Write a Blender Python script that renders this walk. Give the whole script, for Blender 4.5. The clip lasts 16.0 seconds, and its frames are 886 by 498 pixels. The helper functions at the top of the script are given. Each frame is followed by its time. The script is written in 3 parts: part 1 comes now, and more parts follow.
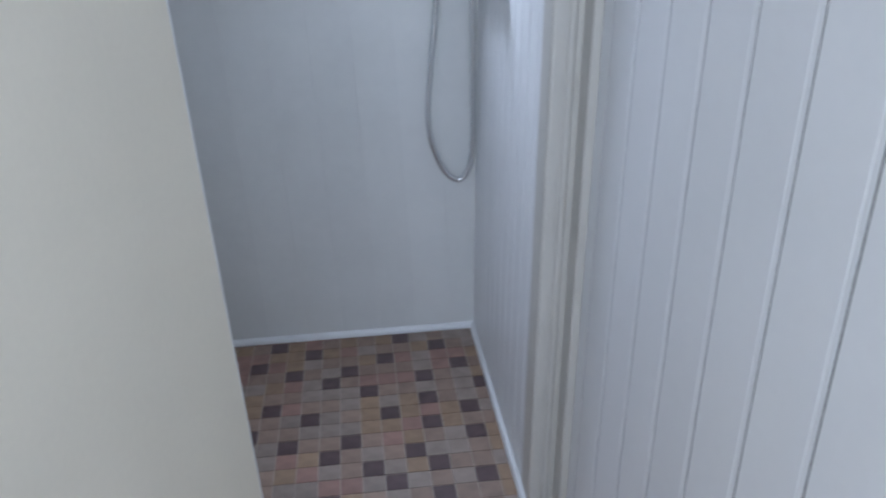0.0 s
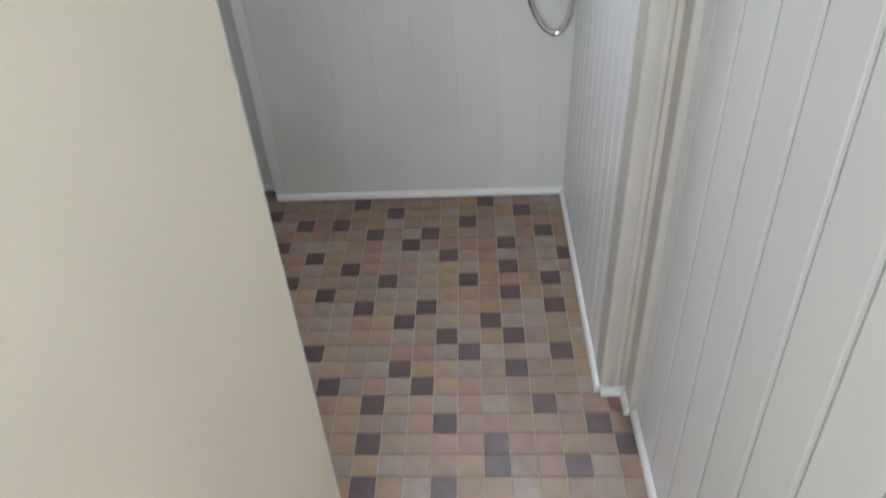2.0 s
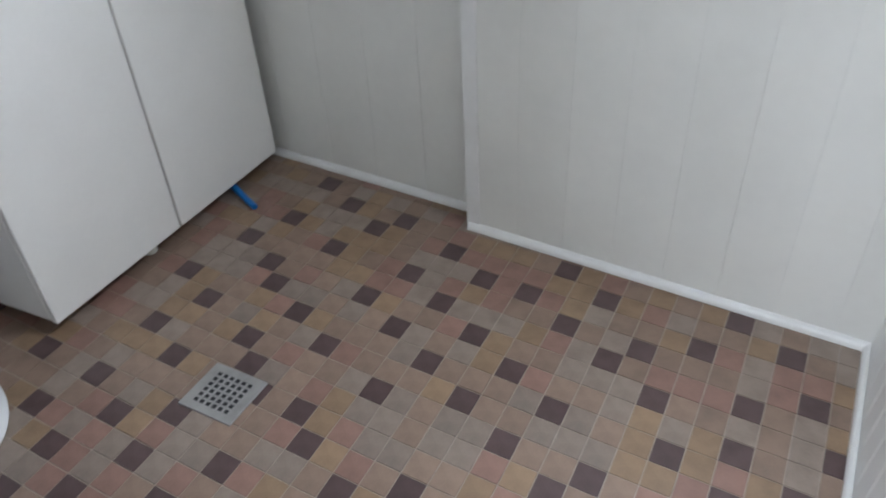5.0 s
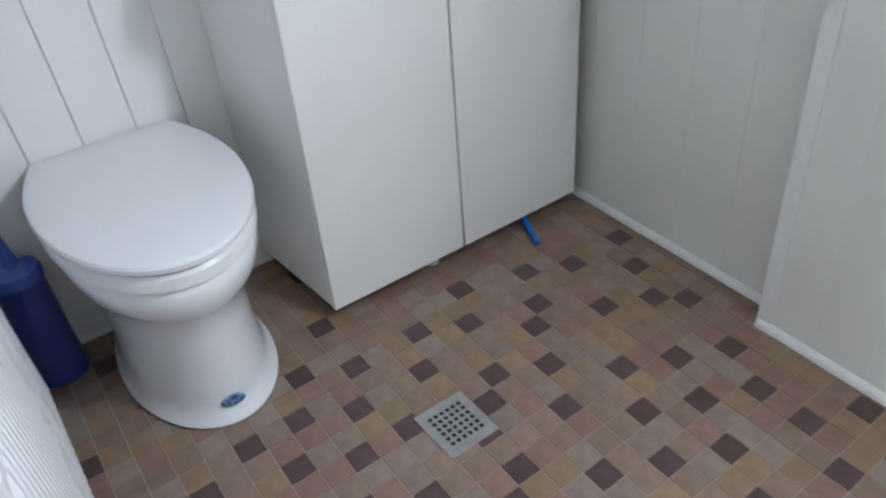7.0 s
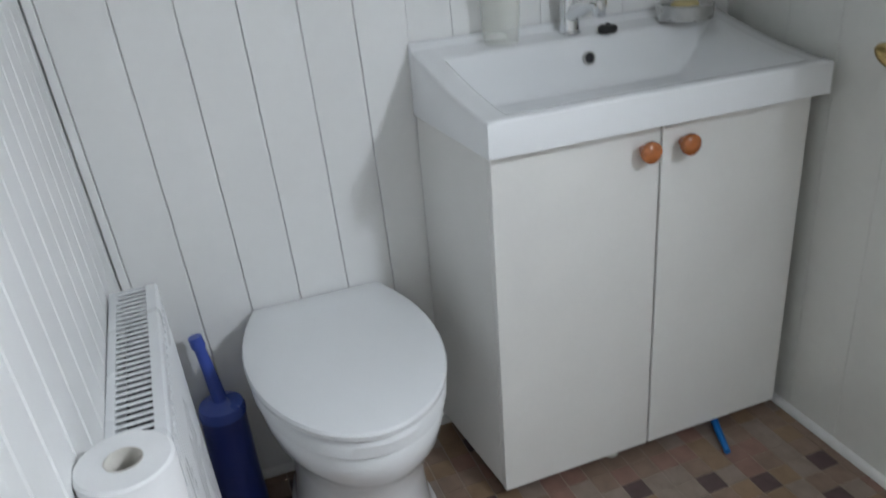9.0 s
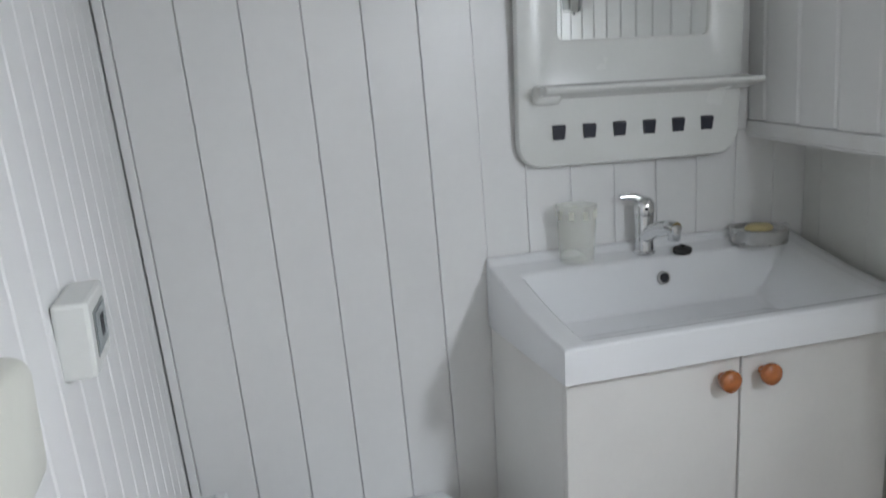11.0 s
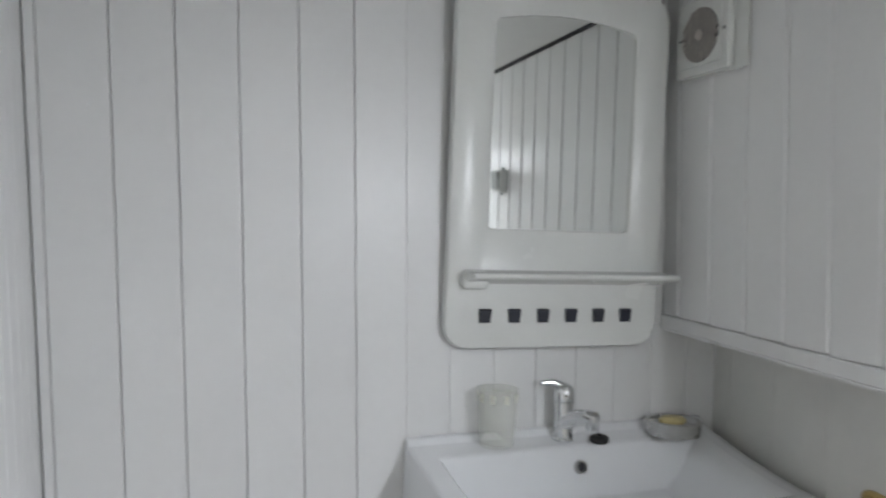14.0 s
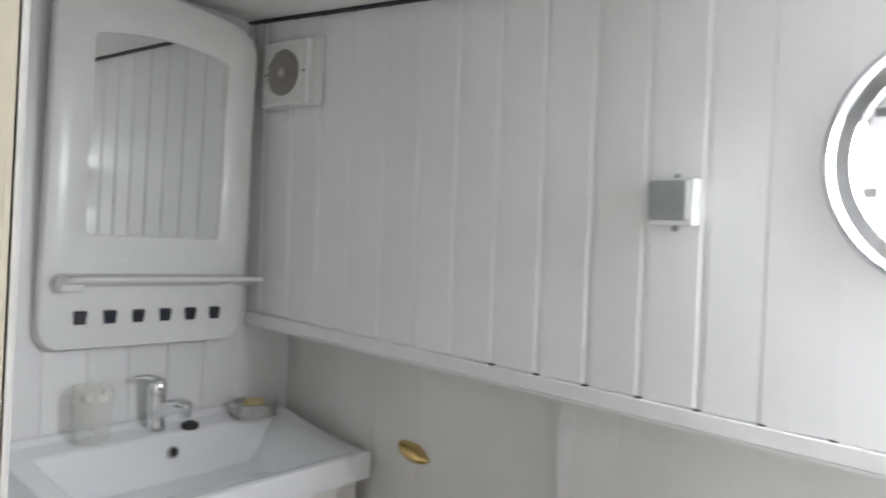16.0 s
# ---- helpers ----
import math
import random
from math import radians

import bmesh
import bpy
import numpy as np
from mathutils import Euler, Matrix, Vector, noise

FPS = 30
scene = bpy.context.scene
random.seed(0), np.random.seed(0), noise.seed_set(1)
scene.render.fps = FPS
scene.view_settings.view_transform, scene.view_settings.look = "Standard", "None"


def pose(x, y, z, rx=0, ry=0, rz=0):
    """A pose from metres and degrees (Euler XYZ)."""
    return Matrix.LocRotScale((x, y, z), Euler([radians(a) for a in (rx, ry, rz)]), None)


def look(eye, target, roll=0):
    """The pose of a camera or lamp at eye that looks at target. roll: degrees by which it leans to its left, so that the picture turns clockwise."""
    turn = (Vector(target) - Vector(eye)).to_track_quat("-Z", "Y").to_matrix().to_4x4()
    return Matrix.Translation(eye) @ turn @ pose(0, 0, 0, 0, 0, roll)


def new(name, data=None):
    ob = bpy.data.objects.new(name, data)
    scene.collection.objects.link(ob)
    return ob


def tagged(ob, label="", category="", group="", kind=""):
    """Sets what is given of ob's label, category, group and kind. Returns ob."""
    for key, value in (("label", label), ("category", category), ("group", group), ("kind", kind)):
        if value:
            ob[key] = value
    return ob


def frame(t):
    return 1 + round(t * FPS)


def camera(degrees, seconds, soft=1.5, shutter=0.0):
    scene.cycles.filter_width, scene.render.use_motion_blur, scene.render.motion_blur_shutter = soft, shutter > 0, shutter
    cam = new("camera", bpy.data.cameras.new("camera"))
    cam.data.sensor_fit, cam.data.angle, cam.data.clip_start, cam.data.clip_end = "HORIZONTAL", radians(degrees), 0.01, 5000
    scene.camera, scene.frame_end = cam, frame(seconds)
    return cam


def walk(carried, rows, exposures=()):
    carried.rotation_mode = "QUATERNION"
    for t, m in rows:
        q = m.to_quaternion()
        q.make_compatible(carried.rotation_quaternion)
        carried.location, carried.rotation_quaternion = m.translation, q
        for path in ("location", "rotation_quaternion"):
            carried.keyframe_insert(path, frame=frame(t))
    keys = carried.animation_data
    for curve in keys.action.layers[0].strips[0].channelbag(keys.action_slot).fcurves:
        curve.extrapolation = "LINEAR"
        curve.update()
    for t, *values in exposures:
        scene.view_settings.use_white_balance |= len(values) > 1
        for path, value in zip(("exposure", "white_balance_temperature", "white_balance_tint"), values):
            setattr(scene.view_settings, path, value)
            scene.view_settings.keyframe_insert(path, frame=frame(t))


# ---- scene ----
cam = camera(59.9, 16.0, soft=1.8, shutter=0.5)
PATH = [
    (0, (0.326, -0.654, 1.292), (0.486, 1.16, 0.466), -3.3),
    (0.5, (0.345, -0.626, 1.286), (0.293, 1.152, 0.372), -5.3),
    (1, (0.361, -0.623, 1.292), (0.227, 1.042, 0.192), -4.5),
    (1.5, (0.376, -0.604, 1.294), (0.211, 0.992, 0.1), -7.8),
    (2, (0.387, -0.53, 1.297), (0.251, 1.088, 0.13), -5.4),
    (2.5, (0.428, -0.33, 1.278), (0.239, 1.353, 0.213), -5.4),
    (3, (0.426, -0.235, 1.288), (0.124, 1.463, 0.276), -5.4),
    (5.5, (0.385, 0.266, 1.155), (-0.521, 1.492, -0.138), -2.5),
    (6, (0.38, 0.279, 1.178), (-0.694, 1.386, -0.096), -1.6),
    (6.5, (0.372, 0.295, 1.194), (-0.849, 1.297, -0.033), -3.7),
    (7, (0.363, 0.306, 1.202), (-0.987, 1.203, 0.032), -5.1),
    (7.5, (0.353, 0.31, 1.208), (-1.093, 1.106, 0.079), -5.0),
    (8, (0.369, 0.322, 1.217), (-1.189, 1.028, 0.181), -6.3),
    (8.5, (0.336, 0.309, 1.262), (-1.31, 0.952, 0.325), -5.6),
    (9, (0.317, 0.297, 1.304), (-1.393, 0.911, 0.47), -4.6),
    (9.5, (0.3, 0.285, 1.338), (-1.47, 0.858, 0.604), -4.2),
    (10, (0.292, 0.277, 1.366), (-1.522, 0.835, 0.732), -3.9),
    (12.5, (0.293, 0.277, 1.466), (-1.627, 0.814, 1.312), -1.2),
    (13, (0.281, 0.265, 1.475), (-1.639, 0.819, 1.388), -0.4),
    (13.5, (0.276, 0.277, 1.479), (-1.63, 0.881, 1.443), 0.4),
    (14, (0.287, 0.261, 1.475), (-1.563, 1.019, 1.431), 1.7),
    (14.5, (0.325, 0.231, 1.477), (-1.385, 1.265, 1.396), 2.0),
    (15, (0.368, 0.183, 1.485), (-1.179, 1.449, 1.431), 2.9),
    (15.5, (0.403, 0.123, 1.497), (-0.978, 1.558, 1.455), 2.5),
    (16, (0.45, 0.046, 1.51), (-0.72, 1.668, 1.492), 3.0),
]
EXPOSURES = [  # seconds, stops, kelvin, tint
    (0, -0.20, 5250, 12), (0.6, 0.12, 5850, 13), (1.5, 0.17, 6250, 9), (2.5, 0.12, 6100, 9), (3.2, 0.10, 6050, 9),
    (5.5, 0.70, 5950, 9), (8.0, 0.66, 5850, 8), (9.5, 0.22, 6200, 7), (12.5, 0.24, 6250, 11), (14.0, 0.30, 6350, 10), (16.0, 0.46, 6450, 11)]
walk(cam, [(t, look(eye, target, roll)) for t, eye, target, roll in PATH], EXPOSURES)

# ---- world, sun and large lights ----
world = bpy.data.worlds.new("world")
scene.world = world
world.use_nodes = True
wn = world.node_tree.nodes
sky = wn.new("ShaderNodeTexSky")
sky.sky_type, sky.sun_disc = "NISHITA", False
sky.sun_elevation, sky.sun_rotation = radians(38), radians(20)
wn["Background"].inputs["Strength"].default_value = 0.12
world.node_tree.links.new(sky.outputs[0], wn["Background"].inputs[0])

sun = new("sun", bpy.data.lights.new("sun", "SUN"))
sun.data.energy, sun.data.angle, sun.data.color = 1.0, radians(12), (1, 0.96, 0.9)
sun.matrix_world = look((3, 9, 8), (0, 0, 0))


def opening_lamp(name, eye, target, sx, sy, watts, color):
    la = bpy.data.lights.new(name, "AREA")
    la.shape, la.size, la.size_y, la.energy, la.color = "RECTANGLE", sx, sy, watts, color
    ob = new(name, la)
    ob.matrix_world = look(eye, target)
    return ob


PORT_U, PORT_Z, PORT_R = 1.742, 1.677, 0.172
opening_lamp("porthole_daylight", (0.420, 1.475, 1.675), (-0.10, 1.20, 0.18), 0.23, 0.23, 18.5, (0.92, 0.95, 1.0))
# fill light added from the corridor, where no window is seen
opening_lamp("corridor_fill_light", (0.10, -1.62, 1.45), (0.1, 0.5, 1.1), 1.0, 0.9, 23.0, (0.95, 0.97, 1.0))


# ---- materials ----
def material(name, color, rough=0.5, metal=0.0, var=0.05, scale=6.0, fine=90.0, bump=0.02, hue=None, rnd=0.0, coat=0.0, spread=0.12):
    m = bpy.data.materials.new(name)
    m.use_nodes = True
    nt = m.node_tree
    b = nt.nodes["Principled BSDF"]
    b.inputs["Metallic"].default_value = metal
    b.inputs["Coat Weight"].default_value = coat
    co = nt.nodes.new("ShaderNodeTexCoord")
    n1, n2 = nt.nodes.new("ShaderNodeTexNoise"), nt.nodes.new("ShaderNodeTexNoise")
    n1.inputs["Scale"].default_value, n2.inputs["Scale"].default_value = scale, fine
    n1.inputs["Detail"].default_value, n2.inputs["Detail"].default_value = 5, 3
    mix = nt.nodes.new("ShaderNodeMix")
    mix.data_type = "RGBA"
    dark = hue or tuple(c * (1 - 3 * var) for c in color)
    mix.inputs["A"].default_value = (*color, 1)
    mix.inputs["B"].default_value = (*dark, 1)
    add = nt.nodes.new("ShaderNodeMath")
    add.operation = "MULTIPLY_ADD"
    ramp = nt.nodes.new("ShaderNodeMapRange")
    ramp.inputs["From Min"].default_value, ramp.inputs["From Max"].default_value = 0.4, 0.75
    ln = nt.links.new
    for n in (n1, n2):
        ln(co.outputs["Object"], n.inputs["Vector"])
    ln(n2.outputs["Fac"], add.inputs[0])
    add.inputs[1].default_value = 0.25
    ln(n1.outputs["Fac"], add.inputs[2])
    ln(add.outputs[0], ramp.inputs["Value"])
    ramp.inputs["From Min"].default_value, ramp.inputs["From Max"].default_value = 0.5, 0.9
    ln(ramp.outputs[0], mix.inputs["Factor"])
    out = mix.outputs["Result"]
    if rnd:
        info = nt.nodes.new("ShaderNodeObjectInfo")
        hsv = nt.nodes.new("ShaderNodeHueSaturation")
        mr = nt.nodes.new("ShaderNodeMapRange")
        mr.inputs["To Min"].default_value, mr.inputs["To Max"].default_value = 1 - rnd, 1 + rnd
        ln(info.outputs["Random"], mr.inputs["Value"])
        ln(mr.outputs[0], hsv.inputs["Value"])
        ln(out, hsv.inputs["Color"])
        out = hsv.outputs[0]
    ln(out, b.inputs["Base Color"])
    rr = nt.nodes.new("ShaderNodeMapRange")
    rr.inputs["To Min"].default_value, rr.inputs["To Max"].default_value = max(0.02, rough - spread / 2), min(1, rough + spread / 2)
    ln(n1.outputs["Fac"], rr.inputs["Value"])
    ln(rr.outputs[0], b.inputs["Roughness"])
    if bump:
        bp = nt.nodes.new("ShaderNodeBump")
        bp.inputs["Strength"].default_value, bp.inputs["Distance"].default_value = bump * 5, 0.002
        ln(add.outputs[0], bp.inputs["Height"])
        ln(bp.outputs[0], b.inputs["Normal"])
    return m


def clear_glass(name, rough, color=(1, 1, 1), ior=1.45):
    m = bpy.data.materials.new(name)
    m.use_nodes = True
    b = m.node_tree.nodes["Principled BSDF"]
    b.inputs["Base Color"].default_value = (*color, 1)
    b.inputs["Transmission Weight"].default_value, b.inputs["Roughness"].default_value, b.inputs["IOR"].default_value = 1, rough, ior
    return m


PANEL = material("white_painted_boards", (0.84, 0.84, 0.83), 0.36, var=0.02, scale=2.5, fine=60, bump=0.02, rnd=0.02)
PANEL_LOW = material("white_wipe_clean_panel", (0.77, 0.77, 0.735), 0.32, var=0.03, scale=3, fine=40, bump=0.015, rnd=0.02)
CREAM = material("cream_paint", (0.74, 0.68, 0.55), 0.5, var=0.03, scale=3, fine=120, bump=0.03)
CREAM_TRIM = material("off_white_trim_paint", (0.60, 0.575, 0.515), 0.4, var=0.03, scale=8)
TRIM = material("white_gloss_trim", (0.80, 0.80, 0.79), 0.3, var=0.03, scale=12, hue=(0.74, 0.735, 0.715))
CEIL = material("ceiling_paint", (0.84, 0.84, 0.82), 0.6, var=0.03, scale=3)
# groove shade put into a dark colour, for wall_d's backing and strips
GROOVE_SHADE = material("groove_shade", (0.11, 0.10, 0.095), 0.8, var=0.1, scale=10)
BACKING = material("board_backing", (0.74, 0.74, 0.73), 0.7, var=0.05)
CERAMIC = material("white_glazed_ceramic", (0.86, 0.87, 0.88), 0.10, var=0.01, scale=3, bump=0.004, coat=0.3, spread=0.05)
SEAT = material("white_moulded_seat", (0.82, 0.83, 0.84), 0.18, var=0.01, scale=3, bump=0.004, spread=0.06)
CABINET = material("white_foil_cabinet", (0.85, 0.84, 0.81), 0.35, var=0.02, scale=4, bump=0.01)
PLASTIC = material("white_plastic", (0.80, 0.81, 0.78), 0.25, var=0.02, scale=6, bump=0.005)
PLASTIC_OLD = material("ivory_plastic", (0.72, 0.72, 0.64), 0.3, var=0.03, scale=6, bump=0.005)
RADPAINT = material("radiator_enamel", (0.82, 0.83, 0.84), 0.28, var=0.015, scale=6, bump=0.005)
# near black for holes, screws and digits, and for shade drawn as colour
DARK = material("dark_parts_and_shade", (0.02, 0.02, 0.024), 0.6, var=0.05)
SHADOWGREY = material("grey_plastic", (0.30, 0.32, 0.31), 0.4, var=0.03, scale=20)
NAVY = material("navy_hole_blocks", (0.018, 0.020, 0.032), 0.35, var=0.05)
CHROME = material("chrome", (0.78, 0.79, 0.80), 0.08, 1.0, var=0.02, bump=0.0, spread=0.06)
STEEL = material("brushed_steel", (0.62, 0.62, 0.61), 0.28, 1.0, var=0.06, scale=30, bump=0.02)
DRAIN = material("drain_plate", (0.42, 0.41, 0.40), 0.45, 0.6, var=0.08, scale=25, bump=0.03)
BRASS = material("brass", (0.72, 0.53, 0.22), 0.22, 1.0, var=0.08, scale=40, bump=0.02)
BLUE = material("navy_blue_plastic", (0.035, 0.055, 0.26), 0.3, var=0.05, scale=8, bump=0.01)
BLUE_LID = material("blue_plastic", (0.07, 0.12, 0.50), 0.28, var=0.05, scale=8, bump=0.01)
SKYBLUE = material("bright_blue_plastic", (0.01, 0.16, 0.50), 0.35, var=0.05, scale=30)
WOODKNOB = material("orange_pine", (0.50, 0.16, 0.045), 0.22, var=0.15, scale=60, fine=200, bump=0.01, coat=0.5)
BLACK = material("black_rubber", (0.02, 0.02, 0.02), 0.5, var=0.05)
SOAP = material("yellow_soap", (0.66, 0.56, 0.28), 0.45, var=0.06, scale=30)
PAPER = material("tissue_paper", (0.84, 0.84, 0.84), 0.9, var=0.02, scale=20, fine=300, bump=0.08)
CARD = material("cardboard_core", (0.66, 0.63, 0.58), 0.9, var=0.06, scale=30)
BADGE = material("blue_badge", (0.02, 0.07, 0.22), 0.3, var=0.3, scale=120, hue=(0.35, 0.5, 0.65))
SCREEN = material("lcd_grey", (0.24, 0.28, 0.29), 0.2, var=0.05, scale=20)
GROUT = material("pale_grout", (0.40, 0.335, 0.27), 0.6, var=0.08, scale=30)
GROUND = material("grass_bank", (0.09, 0.11, 0.05), 0.9, var=0.15, scale=3)
MIRROR = material("mirror_silver", (0.90, 0.92, 0.91), 0.015, 1.0, var=0.0, bump=0.0, spread=0.0)
GLASS = clear_glass("clear_glass", 0.02)
FROST = material("frosted_plastic", (0.93, 0.94, 0.86), 0.35, var=0.01, scale=30, bump=0.004)
FROST.node_tree.nodes["Principled BSDF"].inputs["Alpha"].default_value = 0.24
GRILLE = material("dusty_grille", (0.58, 0.54, 0.50), 0.6, var=0.1, scale=60)
TILES = {
    "#": material("tile_plum", (0.095, 0.058, 0.056), 0.42, var=0.12, scale=25, fine=220, bump=0.03, rnd=0.10),
    "r": material("tile_rose", (0.300, 0.174, 0.136), 0.45, var=0.10, scale=22, fine=220, bump=0.03, rnd=0.10),
    "t": material("tile_tan", (0.290, 0.200, 0.148), 0.45, var=0.10, scale=22, fine=220, bump=0.03, rnd=0.10),
    "g": material("tile_grey", (0.275, 0.215, 0.175), 0.45, var=0.10, scale=22, fine=220, bump=0.03, rnd=0.10),
    "y": material("tile_ochre", (0.315, 0.210, 0.128), 0.45, var=0.10, scale=22, fine=220, bump=0.03, rnd=0.10),
}


# ---- mesh helpers ----
def mesh_of(bm, name, mat, smooth=None):
    bmesh.ops.recalc_face_normals(bm, faces=bm.faces)
    me = bpy.data.meshes.new(name)
    if smooth is not None:
        for f in bm.faces:
            f.smooth = True
        for e in bm.edges:
            e.smooth = len(e.link_faces) == 2 and e.calc_face_angle(0) < radians(smooth)
    bm.to_mesh(me)
    bm.free()
    me.materials.append(mat)
    return me


def part(name, bm, mat, parent, label="", smooth=None):
    ob = new(name, mesh_of(bm, name, mat, smooth))
    ob.parent = parent
    return tagged(ob, label=label)


def whole(name, bm, mat, label, category, kind="", smooth=None, m=None):
    ob = new(name, mesh_of(bm, name, mat, smooth))
    if m is not None:
        ob.matrix_world = m
    return tagged(ob, label=label, category=category, kind=kind)


def base(name, label, category, m=None, kind="", group=""):
    ob = new(name)
    ob.empty_display_size = 0.05
    if m is not None:
        ob.matrix_world = m
    return tagged(ob, label=label, category=category, kind=kind, group=group)


def box(x0, x1, y0, y1, z0, z1, bevel=0.0, bm=None, seg=2):
    own = bmesh.new()
    r = bmesh.ops.create_cube(own, size=1)
    for v in r["verts"]:
        v.co = Vector(((x0 + x1) / 2 + v.co.x * (x1 - x0), (y0 + y1) / 2 + v.co.y * (y1 - y0), (z0 + z1) / 2 + v.co.z * (z1 - z0)))
    if bevel:
        bmesh.ops.bevel(own, geom=own.edges[:], offset=bevel, segments=seg, affect="EDGES", profile=0.5)
    if bm is None:
        return own
    tmp = bpy.data.meshes.new("tmp")
    own.to_mesh(tmp)
    own.free()
    bm.from_mesh(tmp)
    bpy.data.meshes.remove(tmp)
    return bm


def loft(rings, close=True, cap=True):
    bm = bmesh.new()
    rows = [[bm.verts.new(p) for p in ring] for ring in rings]
    n = len(rows[0])
    for a, b in zip(rows, rows[1:]):
        for i in range(n if close else n - 1):
            j = (i + 1) % n
            bm.faces.new((a[i], a[j], b[j], b[i]))
    if cap:
        bm.faces.new(rows[0][::-1])
        bm.faces.new(rows[-1])
    return bm


def lathe(profile, at=(0, 0, 0), n=32, cap=True):
    return loft([[(at[0] + r * math.cos(2 * math.pi * i / n), at[1] + r * math.sin(2 * math.pi * i / n), at[2] + z) for i in range(n)] for r, z in profile], cap=cap)


def turned(bm, m):
    bmesh.ops.transform(bm, matrix=m, verts=bm.verts)
    return bm


def tube(points, radius, n=12, steps=8):
    """A round tube along a smooth curve through the points."""
    P = [Vector(p) for p in points]
    P = [2 * P[0] - P[1]] + P + [2 * P[-1] - P[-2]]
    line = []
    for a, b, c, d in zip(P, P[1:], P[2:], P[3:]):
        for k in range(steps):
            t = k / steps
            line.append(0.5 * (2 * b + (c - a) * t + (2 * a - 5 * b + 4 * c - d) * t * t + (3 * b - a - 3 * c + d) * t ** 3))
    line.append(P[-2])
    rings, side = [], Vector((0.31, 0.77, 0.55))
    for i, p in enumerate(line):
        d = (line[min(i + 1, len(line) - 1)] - line[max(i - 1, 0)]).normalized()
        side = (side - side.dot(d) * d).normalized()
        up = d.cross(side)
        r = radius(i / (len(line) - 1)) if callable(radius) else radius
        rings.append([p + r * (math.cos(2 * math.pi * k / n) * side + math.sin(2 * math.pi * k / n) * up) for k in range(n)])
    return loft(rings)


def rounded(y0, y1, z0, z1, r, arch=0.0, n=6):
    """A rounded rectangle in y and z, its top raised in the middle."""
    pts = []
    for cy, cz, a in ((y1 - r, z0 + r, -90), (y1 - r, z1 - r, 0), (y0 + r, z1 - r, 90), (y0 + r, z0 + r, 180)):
        for k in range(n + 1):
            t = radians(a + 90 * k / n)
            pts.append((cy + r * math.cos(t), cz + r * math.sin(t)))
        if a == 0:
            for k in range(1, 12):
                pts.append((y1 - r + (y0 - y1 + 2 * r) * k / 12, z1))
    mid, half = (y0 + y1) / 2, (y1 - y0) / 2
    return [(y, z + (arch * (1 - ((y - mid) / half) ** 2) if z > (z0 + z1) / 2 else 0)) for y, z in pts]


def cover(parent, lo, hi, z0, z1, edges, thick, gap, mat, place, name="board", chamfer=0.004):
    """Upright boards between the groove lines, proud of the backing. place(s, depth, z) gives a point."""
    cuts = sorted(e for e in edges if lo < e < hi)
    cuts = [lo] + cuts + [hi]
    for a, b in zip(cuts, cuts[1:]):
        if b - a < 0.012:
            continue
        s0, s1 = a + (gap / 2 if a > lo else 0), b - (gap / 2 if b < hi else 0)
        prof = [(s0, 0), (s0, thick - chamfer), (s0 + chamfer, thick), (s1 - chamfer, thick), (s1, thick - chamfer), (s1, 0)]
        tops = z1 if callable(z1) else (lambda s, z=z1: z)
        lows = z0 if callable(z0) else (lambda s, z=z0: z)
        bm = loft([[place(s, d, lows(s)) for s, d in prof], [place(s, d, tops(s)) for s, d in prof]])
        part(name, bm, mat, parent)


# ---- the plan ----
XA, YC, XD0, XD1, YSTEP = -1.31, 0.120, 0.675, 0.607, 0.70
PART_END, HEAD = 0.020, 2.12
FLARE = 0.048                                 # the shower side leans outwards as it rises
MB = pose(XA, 1.668, 0, 0, 0, -2.5)          # the hull side wall: u along it, -y into the room
SHEER = 0.045                                 # its rails and the ceiling fall gently along u


def on_b(u, v, z):
    return MB @ Vector((u, -v, z))


def leaned(s, z):
    """The boards of the end wall were fixed a little out of plumb, more so towards the partition."""
    return s - 0.058 * (z - 1.0) * max(0.0, 1 - (s - 0.118) / 1.5)


def flared(bm):
    """Leans a mesh of the shower side with its wall."""
    for v in bm.verts:
        v.co.x += FLARE * v.co.z
    return bm


def part_y(x, z):
    """Room face of the partition."""
    return leaned(YC, z)


# ---- structure ----
floor = whole("floor", box(-1.40, 1.10, -1.70, 1.75, -0.06, -0.0015), GROUT, "patterned vinyl floor of small brown, rose and plum squares", "floor", "structure")

wall_a = whole("wall_a", box(XA - 0.10, XA - 0.012, -0.05, 1.85, 0, 2.3), BACKING, "white painted tongue-and-groove wall behind toilet and basin", "wall", "structure")
GA = [0.142, 0.262, 0.378, 0.495, 0.613, 0.728, 0.842, 0.945, 1.055, 1.165, 1.275, 1.385, 1.495, 1.605]
cover(wall_a, 0.122, 0.842, 0.0, 2.2, GA, 0.012, 0.0015, PANEL, lambda s, d, z: (XA - 0.012 + d, leaned(s, z), z), chamfer=0.002)
cover(wall_a, 0.842, 1.70, 0.0, 2.2, GA, 0.012, 0.0010, PANEL, lambda s, d, z: (XA - 0.012 + d, leaned(s, z), z), chamfer=0.0012)

